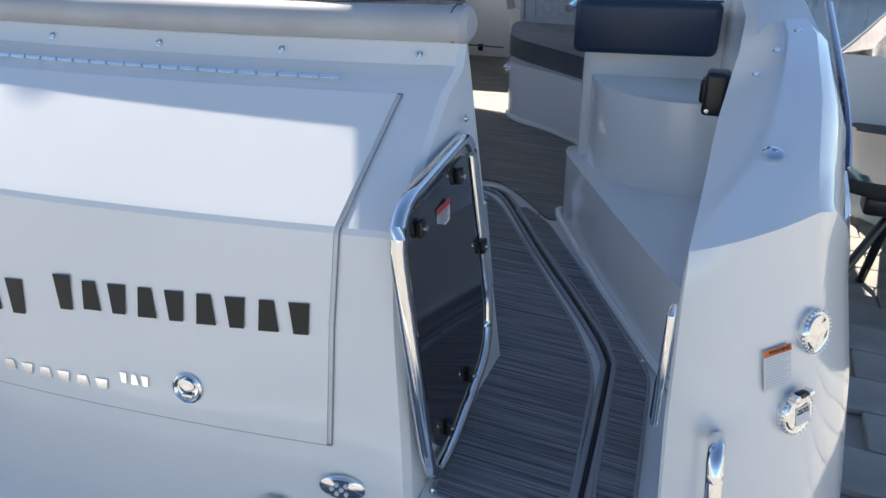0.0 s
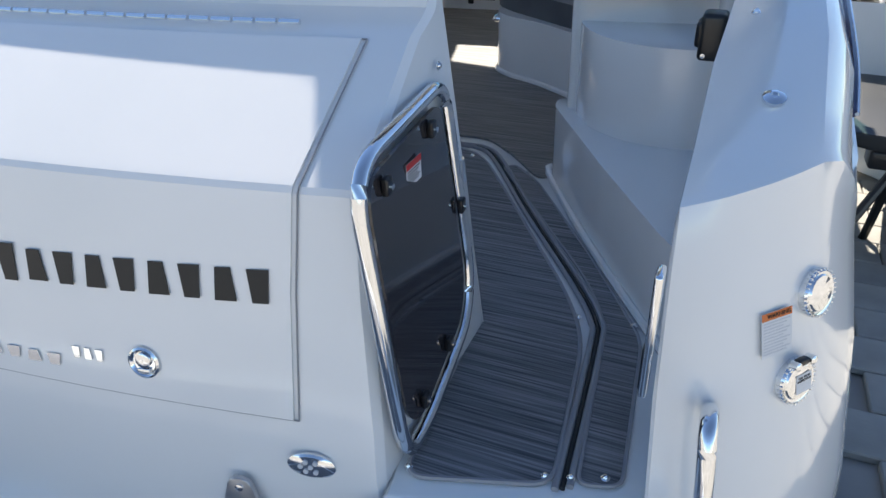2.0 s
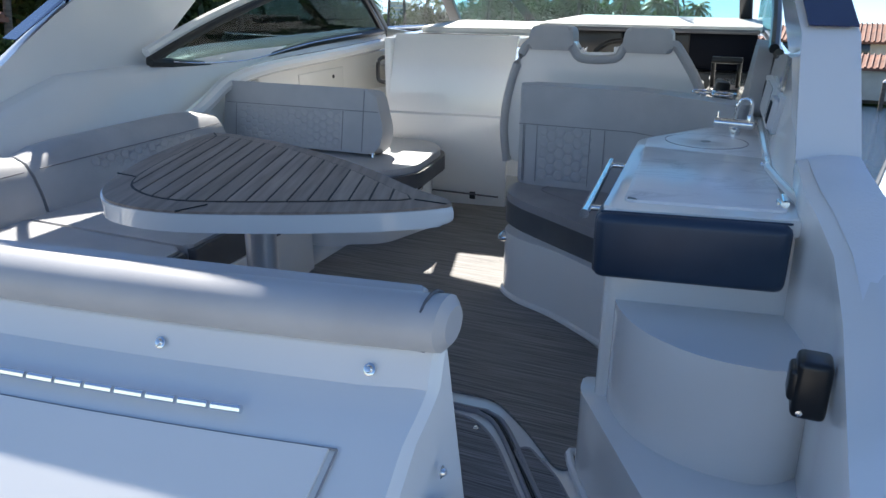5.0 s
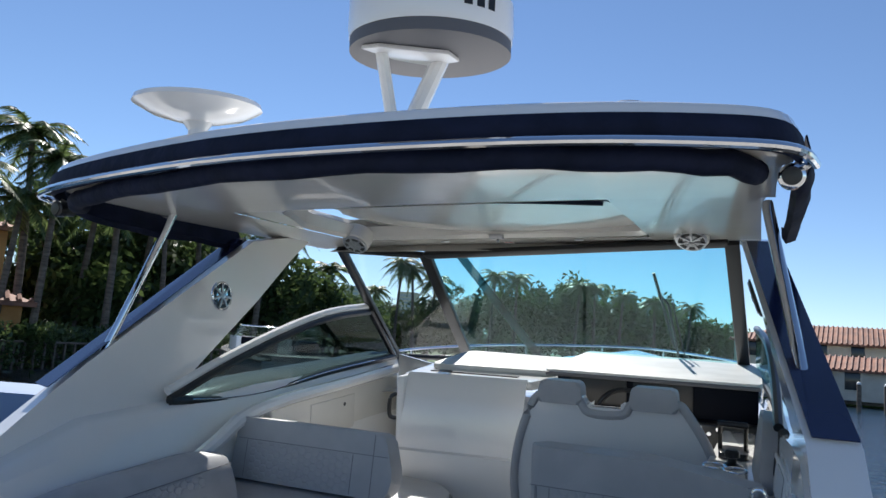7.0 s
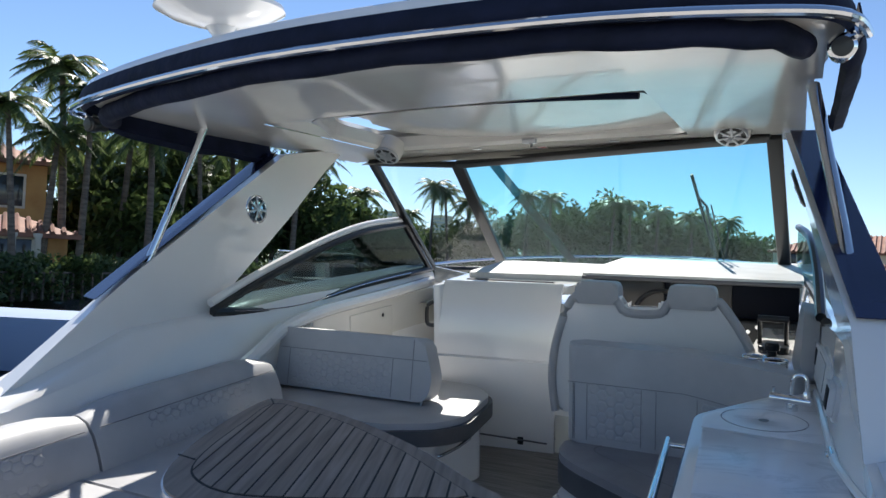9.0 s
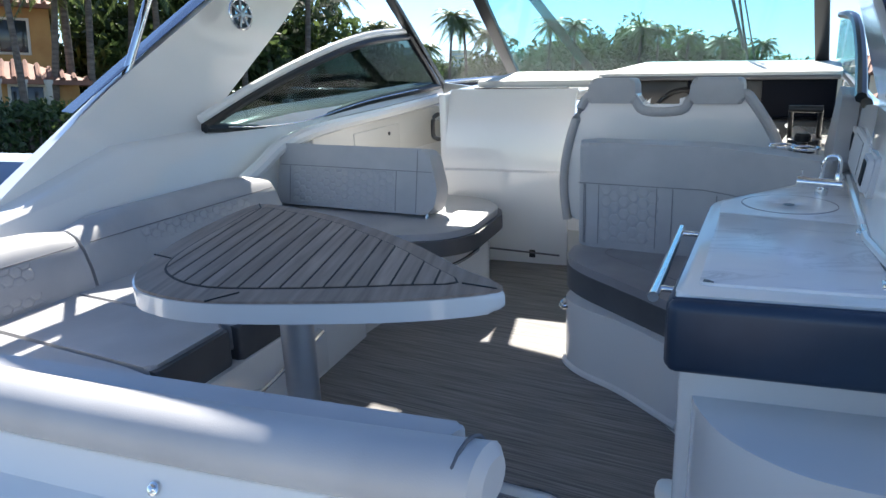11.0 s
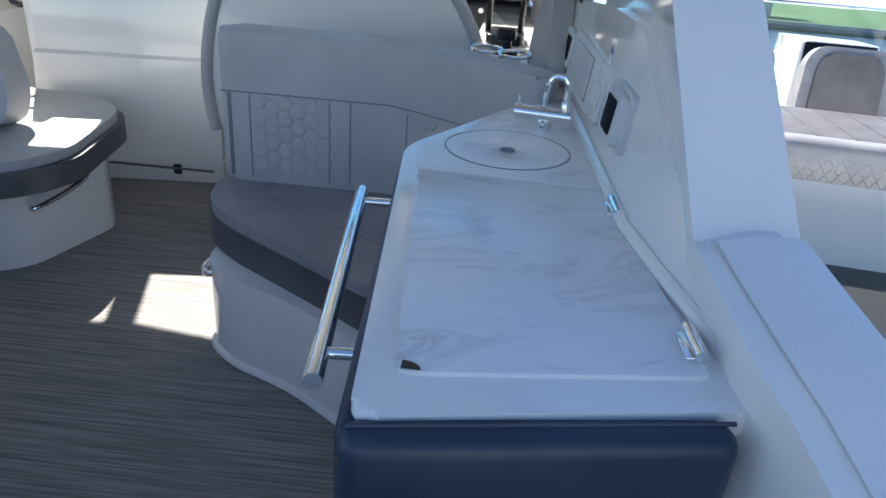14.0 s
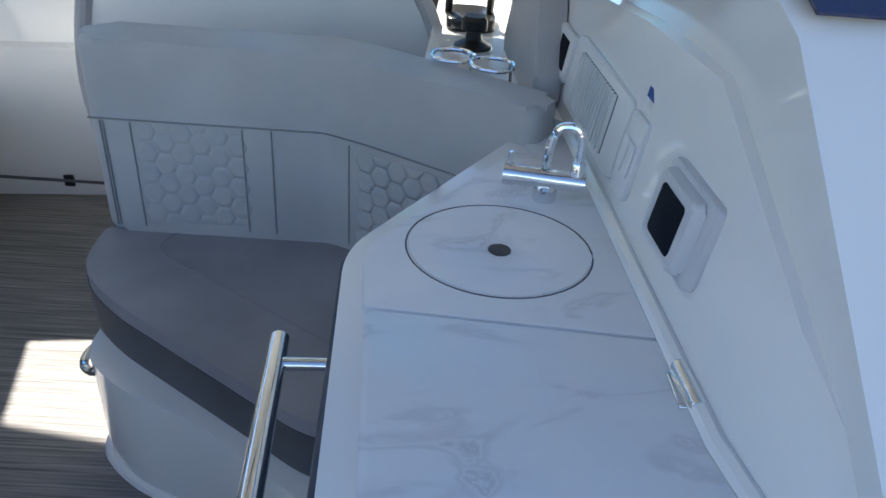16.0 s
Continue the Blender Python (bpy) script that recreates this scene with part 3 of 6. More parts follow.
def wing_n(x, z):
    return (wing_y(x + 0.03, z) - wing_y(x - 0.03, z)) / 0.06, -1.0, (wing_y(x, z + 0.03) - wing_y(x, z - 0.03)) / 0.06


for (x, y, z), nm, lab in (((2.083, 0.183, 0.425), "fuel_cap", "chrome fuel filler cap with knurled rim on white gelcoat"), ((2.078, 0.132, 0.28), "inspection_cap", "chrome tank inspection cap with paper tag")):
    y = wing_y(x, z) - 0.003
    m = on_wing(x, y, z, wing_n(x, z))
    c = thing(nm, lab, "deck cap", (x, y, z))
    part("rim", lathe([(0.044, -0.02), (0.044, 0.006), (0.040, 0.011), (0.034, 0.009)], 36, m), CHROME, c)
    part("dome", lathe([(0.036, 0.008), (0.032, 0.012), (0.018, 0.014), (0.001, 0.0145)], 28, m), CHROME, c)
    t = B()
    for i in range(30):
        a = i * math.pi / 15
        box(-0.0012, 0.0012, 0.0425, 0.0455, 0.0, 0.012, 0.0, m @ Matrix.Rotation(a, 4, "Z"), t)
    part("knurling", t, CHROME, c)
    if nm == "inspection_cap":
        tag = part("tag", box(-0.012, 0.028, -0.022, 0.016, 0.0146, 0.0152, 0.0, m), PAPER, c, "white paper tag")
        writing("tag_words", "GAS TANK\nINSPECTION", 0.0062, INK, tag, m @ pose(0.008, 0.006, 0.0155))
        for i in (-1, 1):
            part("ear", lathe([(0.008, 0.01), (0.008, 0.026), (0.004, 0.028)], 12, m @ Matrix.Translation((0.02 * i, 0.043, 0))), CHROME, c)
        part("spring_cover", box(-0.014, 0.014, 0.036, 0.05, 0.008, 0.022, 0.004, m), BLACK, c)
m = on_wing(2.03, wing_y(2.03, 0.385) - 0.006, 0.385, wing_n(2.03, 0.385))
lb = thing("warning_label", "white warning label with orange header on gelcoat", "label", (2.03, 0.13, 0.37))
part("sheet", box(-0.034, 0.034, -0.042, 0.042, 0, 0.001, 0.0, m), PAPER, lb)
part("header", box(-0.034, 0.034, 0.028, 0.042, 0.001, 0.0016, 0.0, m), ORANGE, lb)
writing("header_word", "WARNING", 0.011, INK, lb, m @ pose(0.004, 0.035, 0.002))
t = B()
for i in range(11):
    box(-0.03, 0.03 - 0.008 * (i % 3), 0.022 - i * 0.0058, 0.0242 - i * 0.0058, 0.001, 0.0015, 0.0, m, t)
part("text_lines", t, GREYP, lb)
m = on_wing(1.955, 0.43, 0.712, (0.05, -0.35, 0.95))
ft = thing("deck_fitting", "small round chrome deck fitting on gelcoat", "fitting", (1.95, 0.43, 0.70))
part("flange", lathe([(0.021, -0.004), (0.021, 0.003), (0.014, 0.007), (0.008, 0.008), (0.007, 0.004), (0.001, 0.003)], 24, m), CHROME, ft)
for x, y, z in ((1.895, 0.70, 0.80), (1.93, 0.80, 0.835), (1.97, 0.92, 0.86)):
    screw((x, y, z), (0, -0.25, 1), "quarter screws")
h = thing("grab_handle", "polished steel grab handle on the white quarter", "handle", (1.95, 0.03, 0.1))
part("bar", tube(spline([(1.948, 0.075, 0.262), (1.949, 0.035, 0.285), (1.951, -0.002, 0.272), (1.96, -0.03, 0.2), (1.968, -0.045, 0.1), (1.972, -0.03, 0.0), (1.97, 0.0, -0.04)], 6), 0.016, 12), CHROME, h)
for z in (0.02,):
    part("foot", lathe([(0.026, 0), (0.024, 0.006), (0.012, 0.014), (0.01, 0.04)], 18, on_wing(1.957, 0.035 - 0.12 * (0.25 - z), z, (0, -1, 0.2))), CHROME, h)
sk = thing("strike_plate", "polished latch strike on the walkway edge", "latch", (1.838, 0.05, 0.3))
part("plate", box(1.828, 1.842, 0.015, 0.06, 0.30, 0.55, 0.006), CHROME, sk)
part("pocket", box(1.825, 1.835, 0.025, 0.05, 0.31, 0.40, 0.004), BLACK, sk)
ck = thing("gate_catch", "black plastic gate catch on the quarter's inner edge", "catch", (1.82, 0.93, 0.64))
part("body", box(1.775, 1.835, 0.90, 0.97, 0.63, 0.745, 0.012), BLACK, ck)
part("head", box(1.765, 1.80, 0.905, 0.965, 0.66, 0.725, 0.010), BLACK, ck)
part("screw_head", lathe([(0.006, 0), (0.006, 0.003), (0.001, 0.004)], 10, on_wing(1.79, 0.90, 0.645, (0, -1, 0))), CHROME, ck)
step = solo("nonskid_step", sheet([[(xa + (xb - xa) * i / 4, y, z + 0.02 * math.sin((0.1 + 0.2 * i) * 2.2) + 0.003) for i in range(5)] for y, z, xa, xb in ((1.0, 0.796, 1.88, 2.04), (1.25, 0.838, 1.87, 2.0), (1.38, 0.886, 1.835, 1.955), (1.455, 0.911, 1.81, 1.93), (1.58, 0.926, 1.795, 1.915), (1.69, 0.938, 1.785, 1.905))], 0.002), NONSKID, "textured non-skid step patch on the quarter", "step pad", sharp=60)

# ---------------- wet bar
bar = thing("wet_bar", "white gelcoat wet bar with moulded steps and navy padding", "wet bar", (1.55, 1.9, 0))
body = rounded([(1.335, 1.40), (1.82, 1.48), (1.74, 2.72), (1.60, 2.72), (1.31, 2.27)], 0.03)
part("cabinet", prism(body, 0.0, 0.80, 0.01), GEL, bar)
part("upper_step", prism(rounded([(1.36, 1.46), (1.375, 1.38), (1.45, 1.25), (1.60, 1.16), (1.78, 1.16), (1.86, 1.24), (1.95, 1.5)], [0.02, 0.04, 0.1, 0.1, 0.1, 0.1, 0.02]), 0.27, 0.585, 0.03), GEL, bar, "rounded white moulded step")
part("lower_step", prism(rounded([(1.29, 1.50), (1.29, 1.42), (1.56, 0.965), (1.79, 0.60), (1.93, 0.45), (1.97, 1.5)], [0.02, 0.04, 0.02, 0.06, 0.02, 0.02]), 0.0, 0.285, 0.02), GEL, bar, "low white moulded step")
part("kick_lip", tube(spline([(1.285, 1.50, 0.012), (1.283, 1.43, 0.012), (1.55, 0.965, 0.012), (1.785, 0.60, 0.012), (1.85, 0.5, 0.012)], 4), 0.014, 8), GEL, bar)
counter = rounded([(1.325, 1.355), (1.79, 1.44), (1.725, 1.85), (1.685, 2.78), (1.59, 2.76), (1.275, 2.255)], [0.035, 0.02, 0.02, 0.02, 0.03, 0.06])
part("countertop", prism(counter, 0.80, 0.846, 0.016), GEL, bar, "white moulded counter rim")
part("marble_lid", prism(rounded([(1.365, 1.435), (1.75, 1.49), (1.692, 2.075), (1.318, 2.105)], [0.02, 0.01, 0.01, 0.01]), 0.846, 0.853, 0.002), MARBLE, bar, "grey-veined white marble-look lid")
part("marble_top", prism(rounded([(1.316, 2.111), (1.690, 2.081), (1.66, 2.72), (1.60, 2.70), (1.302, 2.25)], [0.005, 0.005, 0.01, 0.02, 0.04]), 0.846, 0.853, 0.002), MARBLE, bar, "grey-veined white marble-look top")
part("finger_notch", prism([(1.372 + 0.024 * math.cos(a), 1.441 + 0.016 * math.sin(a)) for u, a in [(0, math.pi / 2 * j / 6) for j in range(7)]] + [(1.372, 1.441)], 0.8535, 0.8545), BLACK, bar)
cx, cy = 1.50, 2.275
part("sink_seam", tube([(cx + 0.138 * math.cos(a), cy + 0.128 * math.sin(a), 0.853) for a in [2 * math.pi * j / 40 for j in range(40)]], 0.0013, 6, True), SEAM, bar)
part("sink_lid", lathe([(0.134, 0.846), (0.134, 0.8545), (0.022, 0.8545), (0.02, 0.8535)], 40, Matrix.Translation((cx, cy, 0)) @ Matrix.Diagonal((1.0, 0.93, 1, 1))), MARBLE, bar, "round marble-look sink lid")
part("finger_hole", lathe([(0.017, 0.8542), (0.017, 0.8552), (0.001, 0.8552)], 20, Matrix.Translation((cx, cy - 0.01, 0))), BLACK, bar)
pad = thing("bar_padding", "navy vinyl padding wrapped round the wet bar's end", "padding", (1.5, 1.36, 0.67))
part("end_pad", box(0, 0.455, 0, 0.055, 0.672, 0.842, 0.024, Matrix.Translation((1.32, 1.315, 0)) @ Matrix.Rotation(radians(9), 4, "Z")), NAVY, pad)
part("side_pad", box(-0.004, 0.03, 0.01, 0.93, 0.672, 0.835, 0.015, Matrix.Translation((1.315, 1.335, 0)) @ Matrix.Rotation(radians(2.6), 4, "Z")), NAVY, pad)
part("piping", tube([(1.325, 1.345, 0.842), (1.762, 1.418, 0.842)], 0.003, 6), NAVY, pad)
rail = thing("towel_rail", "polished steel towel rail on the padded bar side", "rail", (1.25, 1.8, 0.78))
part("bar", tube([(1.255, 1.485, 0.785), (1.205, 2.12, 0.785)], 0.0135, 14), CHROME, rail)
for y in (1.55, 2.07):
    x = 1.255 - (y - 1.485) * 0.079
    part("post", tube([(x, y, 0.785), (x + 0.075, y + 0.004, 0.785)], 0.009, 12), CHROME, rail)
fa = thing("faucet", "folding chrome galley faucet on the marble top", "faucet", (1.585, 2.44, 0.853))
part("stem", lathe([(0.02, 0.853), (0.02, 0.875), (0.016, 0.88)], 20, Matrix.Translation((1.585, 2.44, 0))), CHROME, fa)
part("body", tube([(1.525, 2.445, 0.893), (1.645, 2.425, 0.893)], 0.0165, 16), CHROME, fa)
part("knob", tube([(1.513, 2.447, 0.893), (1.531, 2.444, 0.893)], 0.019, 16), CHROME, fa)
part("lever", tube([(1.522, 2.446, 0.91), (1.522, 2.446, 0.932)], 0.004, 8), CHROME, fa)
part("collar", lathe([(0.012, 0.90), (0.012, 0.925), (0.009, 0.93)], 14, Matrix.Translation((1.63, 2.428, 0))), CHROME, fa)
part("spout", tube(spline([(1.63, 2.428, 0.92), (1.63, 2.43, 0.965), (1.62, 2.435, 0.982), (1.595, 2.44, 0.98), (1.583, 2.44, 0.955), (1.58, 2.44, 0.91)], 6), 0.0075, 10), CHROME, fa)
for y in (1.55, 1.985):
    x = 1.748 - (y - 1.5) * 0.10
    hg = thing("lid_hinge", "chrome lid hinge at the marble lid's edge", "hinge", (x, y, 0.853), "lid hinges")
    part("barrel", tube([(x, y - 0.035, 0.862), (x - 0.004, y + 0.035, 0.862)], 0.010, 12), CHROME, hg)
    part("leaf", box(x - 0.02, x + 0.005, y - 0.03, y + 0.03, 0.853, 0.858, 0.002), CHROME, hg)

# ---------------- side wall by the wet bar and its fittings
WN = Vector((1.0, 0.06, -0.12))


def wall_x(y, z):
    return 1.712 - 0.045 * (y - 1.85) + 0.20 * max(1.85 - y, 0) + 0.12 * (z - 0.85)


rows = [[(wall_x(y, z), y, z) for y in (1.62, 1.75, 1.9, 2.2, 2.5, 2.8, 3.1, 3.5, 4.2)] for z in (0.0, 0.84, 0.86, 0.88)]
rows.append([(wall_x(y, 1.1), y, zt) for y, zt in ((1.62, 0.90), (1.75, 0.945), (1.9, 1.015), (2.2, 1.15), (2.5, 1.14), (2.8, 1.11), (3.1, 1.08), (3.5, 1.06), (4.2, 1.06))])
rows.append([(wall_x(p[1], p[2]) + 0.09, p[1] + 0.02, p[2] + 0.005) for p in rows[-1]])
rows.append([(2.0 - 0.03 * p[1], p[1], 0.80) for p in rows[-1]])
rows.append([(p[0] + 0.04, p[1], -0.5) for p in rows[-1]])
solo("wall_starboard", sheet(rows), GEL, "glossy white cockpit side wall", "wall", kind="structure", sharp=55)
part_rows = [(wall_x(y, 0.87) - 0.008, y, 0.858) for y in (1.56, 1.7, 1.9, 2.3, 2.74)]
solo("backsplash", tube(part_rows, 0.013, 8), GEL, "white moulded upstand along the counter", "trim", kind="structure")


def wall_m(y, z, d=0.002):
    n = -WN.normalized()
    return frame_on((wall_x(y, z) - d, y, z), (0.06, -1.0, 0.0), (0.12, 0, 1))


m = wall_m(2.145, 0.985)
bx = thing("outlet_box", "grey weatherproof outlet box with a dark window", "outlet", (1.74, 2.2, 0.89))
part("back", prism(rounded([(-0.075, -0.058), (0.075, -0.058), (0.075, 0.058), (-0.075, 0.058)], 0.012), 0, 0.014, 0.004, m), GREYP, bx)
c = part("cover", prism(rounded([(-0.062, -0.05), (0.055, -0.05), (0.055, 0.05), (-0.062, 0.05)], 0.01), 0.014, 0.030, 0.006, m, taper=0.06), GREYP, bx)
part("window", prism(rounded([(-0.04, -0.034), (0.035, -0.034), (0.035, 0.034), (-0.04, 0.034)], 0.006), 0.030, 0.032, 0.001, m), SCREEN, c, "smoky window")
m = wall_m(2.62, 0.965)
vt = thing("air_vent", "white slatted air vent in the side wall", "vent", (1.72, 2.72, 0.85))
part("frame", prism(rounded([(-0.19, -0.068), (0.19, -0.068), (0.19, 0.068), (-0.19, 0.068)], 0.02), 0, 0.012, 0.004, m), WHITEP, vt)
# flat plate; its dark colour replaces the shade of a real recess
part("well", box(-0.12, 0.12, -0.052, 0.052, 0.012, 0.0135, 0, m), SEAM, vt, "dark plate coloured as the shade inside the vent")
for i in range(15):
    part("slat", box(-0.118 + i * 0.0165, -0.113 + i * 0.0165, -0.052, 0.052, 0.0135, 0.019, 0.0, m), WHITEP, vt)
m = wall_m(2.385, 0.965)
sw = thing("switch_plate", "white double switch plate on the side wall", "switch", (1.73, 2.46, 0.89))
part("plate", prism(rounded([(-0.034, -0.064), (0.034, -0.064), (0.034, 0.064), (-0.034, 0.064)], 0.008), 0, 0.008, 0.002, m), WHITEP, sw)
for i in (-1, 1):
    part("rocker", box(0.014 * i - 0.011, 0.014 * i + 0.011, -0.03, 0.025, 0.008, 0.014, 0.003, m), WHITEP, sw)
m = wall_m(2.92, 0.962)
th = thing("small_display", "small dark square display on the side wall", "display", (1.72, 3.03, 0.9))
part("bezel", prism(rounded([(-0.065, -0.05), (0.065, -0.05), (0.065, 0.05), (-0.065, 0.05)], 0.01), 0, 0.01, 0.002, m), WHITEP, th)
part("glass", box(-0.035, 0.035, -0.032, 0.032, 0.01, 0.0115, 0, m), SCREEN, th)
m = wall_m(2.385, 1.052)
dc = thing("blue_decal", "small blue and white decal on the side wall", "decal", (1.74, 2.42, 1.02))
part("sheet", box(-0.022, 0.022, -0.018, 0.018, 0, 0.001, 0, m), PAPER, dc)
part("band", box(-0.022, 0.022, 0.002, 0.018, 0.001, 0.0015, 0, m), BLUEP, dc)
bp = thing("side_bolster", "grey padded panel forward of the air vent", "padding", (1.70, 3.15, 0.75))
part("pad", prism(rounded([(-0.30, -0.12), (0.15, -0.12), (0.17, -0.07), (-0.06, 0.15), (-0.30, 0.17)], 0.035), 0, 0.065, 0.022, wall_m(3.04, 0.96)), VINYL, bp)

# ---------------- starboard companion seat behind the helm
ss = thing("lounge_seat", "grey two-tone cockpit lounge seat on a white moulded base", "seat", (1.0, 2.7, 0))
base = rounded([(0.655, 2.60), (0.76, 2.50), (0.95, 2.42), (1.22, 2.22), (1.33, 2.2), (1.6, 2.7), (1.6, 3.1), (0.66, 3.1)], [0.06, 0.08, 0.1, 0.05, 0.02, 0.02, 0.02, 0.05])
part("base", prism(base, 0.0, 0.31, 0.01), GEL, ss, "white moulded base")
part("kick_lip", tube([(x, y, 0.014) for x, y in base[:24]], 0.016, 8), GEL, ss)
cush = rounded([(0.60, 2.93), (0.61, 2.74), (0.72, 2.62), (1.07, 2.38), (1.20, 2.29), (1.32, 2.27), (1.45, 2.6), (1.5, 2.95)], [0.03, 0.08, 0.1, 0.1, 0.05, 0.02, 0.02, 0.02])
part("cushion_side", prism(cush, 0.31, 0.415, 0.018), SHADE, ss, "charcoal cushion front")
part("cushion_top", prism([(0.5 * 0.02 + x * 0.98 + 0.008, 2.62 + (y - 2.62) * 0.98) for x, y in cush], 0.405, 0.452, 0.022, seg=4), MIDVINYL, ss, "mid grey cushion top")
part("seat_seam", tube(spline([(0.80, 2.93, 0.452), (0.765, 2.85, 0.452), (0.80, 2.79, 0.452), (0.95, 2.69, 0.451), (1.28, 2.47, 0.451)], 6), 0.0025, 6), THREAD, ss)
back_pts = [(0.612, 2.90), (1.16, 2.90), (1.24, 2.86), (1.595, 2.657), (1.645, 2.745), (1.28, 2.99), (1.18, 3.04), (0.612, 3.04)]
sback = part("backrest", prism(rounded(back_pts, [0.05, 0.03, 0.1, 0.03, 0.03, 0.1, 0.03, 0.05]), 0.448, 0.925, 0.035, seg=5), VINYL, ss, "light grey padded backrest")
hexes(0.262, 0.265, 0.028, 0.004, frame_on((0.715, 2.901, 0.482), (1, 0, 0), (0, 0, 1)), sback)
hexes(0.31, 0.25, 0.028, 0.004, frame_on((1.225, 2.866, 0.475), (0.87, -0.5, 0), (0, 0, 1)), sback)
t = B()
for x in (0.645, 0.652, 0.712, 0.964, 1.03):
    tube([(x, 2.899, 0.47), (x, 2.899, 0.74)], 0.002, 6, bm=t)
for x, y in ((1.165, 2.899), (1.21, 2.874), (1.52, 2.698)):
    tube([(x, y, 0.47), (x, y, 0.73)], 0.002, 6, bm=t)
tube([(0.62, 2.899, 0.745), (1.15, 2.899, 0.745), (1.25, 2.853, 0.743), (1.57, 2.67, 0.737)], 0.0022, 6, bm=t)
part("stitching", t, THREAD, ss)
part("grab_loop", tube(spline([(0.67, 2.68, 0.28), (0.642, 2.67, 0.27), (0.635, 2.63, 0.262), (0.66, 2.595, 0.265), (0.70, 2.58, 0.28)], 6), 0.010, 10), CHROME, ss)
for x, y in ((1.43, 2.93), (1.515, 2.885)):
    ch = thing("cup_ring", "polished steel cup holder ring behind the seat", "cup holder", (x, y, 0.86), "cup holders")
    part("ring", tube([(x + 0.047 * math.cos(a), y + 0.047 * math.sin(a), 0.935) for a in [2 * math.pi * j / 28 for j in range(28)]], 0.005, 8, True), CHROME, ch)
    part("stem", tube([(x + 0.04, y + 0.03, 0.935), (x + 0.05, y + 0.05, 0.84)], 0.004, 8), CHROME, ch)
solo("side_console", prism(rounded([(1.36, 3.03), (1.70, 2.78), (1.74, 4.3), (1.42, 4.3)], 0.03), 0.0, 0.85, 0.02), GEL, "white moulded side console by the helm", "console")

# ---------------- helm seat
hs = thing("helm_bench", "white-shelled double helm seat with grey padded rim", "seat", (0.88, 3.5, 0))
shell = [(0.40, 0.42), (0.355, 0.62), (0.375, 0.82), (0.455, 1.06), (0.52, 1.10), (0.71, 1.10), (0.76, 1.03), (0.95, 1.035), (0.99, 1.11), (1.2, 1.115), (1.26, 1.06), (1.40, 0.82), (1.40, 0.45)]
HM = frame_on((0, 3.42, 0), (1, 0.03, 0), (0, 0.06, 1))
part("shell", prism(rounded(shell, 0.03), -0.10, 0.0, 0.03, HM), GEL, hs, "glossy white moulded shell")
rim = [HM @ Vector((x, z, 0.0)) for x, z in [(0.385, 0.42), (0.36, 0.62), (0.385, 0.84), (0.46, 1.05), (0.55, 1.075), (0.70, 1.06), (0.765, 1.0), (0.94, 1.005), (1.0, 1.07), (1.2, 1.08), (1.26, 1.05), (1.395, 0.82), (1.41, 0.55)]]
part("rim_pad", tube(spline(rim, 4), 0.024, 10), VINYL, hs, "light grey padded rim")
for a, b in ((0.475, 0.725), (0.97, 1.225)):
    part("headrest", prism(rounded([(a, 1.035), (b, 1.035), (b - 0.01, 1.16), (a + 0.015, 1.16)], 0.03), -0.12, 0.03, 0.025, HM), VINYL, hs, "light grey headrest")
part("pedestal", box(0.5, 1.3, 3.46, 3.85, 0.0, 0.5, 0.03), GEL, hs)
part("seat_cushion", box(0.45, 1.36, 3.45, 3.95, 0.5, 0.62, 0.04), VINYL, hs)

# ---------------- companion console, dash, helm
cc = thing("companion_console", "white moulded companionway console with black handle", "console", (-0.15, 4.0, 0))
part("front", sheet([[(x, 3.955 + 0.13 * (x - 0.2) * 0.9 + dy, z) for x in (-0.56, -0.3, 0.0, 0.2, 0.24)] for z, dy in ((0.0, -0.06), (0.08, -0.06), (0.085, -0.045), (0.095, -0.045), (0.10, -0.06), (0.35, -0.055), (0.55, -0.03), (0.56, 0.0), (0.8, 0.03), (1.0, 0.08), (1.04, 0.12))], 0.03), GEL, cc, sharp=50)
part("side", box(-0.60, -0.55, 3.86, 5.2, 0.0, 1.04, 0.015), GEL, cc)
part("top", prism(rounded([(-0.60, 3.96), (0.25, 4.06), (0.36, 4.5), (0.36, 5.3), (-0.72, 5.3)], 0.04), 0.99, 1.045, 0.02), GEL, cc)
part("slot", prism([(-0.50, 4.18), (0.12, 4.22), (0.12, 4.26), (-0.50, 4.24)], 1.045, 1.052), BLACK, cc, "black track slot")
part("ridge", prism(rounded([(-0.55, 4.3), (0.30, 4.4), (0.30, 5.3), (-0.65, 5.3)], 0.06), 1.04, 1.085, 0.02), DASH, cc, "pale grey raised top")
part("groove", box(-0.54, 0.22, 3.80, 3.81, 0.086, 0.094, 0, Matrix.Rotation(radians(0), 4, "Z")), SEAM, cc)
part("catch", box(0.01, 0.05, 3.84, 3.88, 0.045, 0.095, 0.006), BLACK, cc, "small black catch")
hd = part("handle", tube(spline([(-0.585, 3.92, 0.91), (-0.63, 3.90, 0.91), (-0.655, 3.885, 0.88), (-0.66, 3.885, 0.79), (-0.645, 3.89, 0.76), (-0.595, 3.92, 0.75)], 5), 0.014, 10), BLACK, cc, "black grab handle")
ds = thing("helm_dash", "white helm dash with a wide dark display panel", "dashboard", (1.0, 4.4, 0))
part("brow", prism(rounded([(0.34, 4.10), (1.62, 4.16), (1.60, 5.35), (0.34, 5.42)], [0.05, 0.05, 0.02, 0.02]), 1.105, 1.14, 0.015), DASH, ds, "pale grey dash top")
part("brow_edge", tube([(0.35, 4.10, 1.112), (1.61, 4.16, 1.112)], 0.012, 8), SEAM, ds)
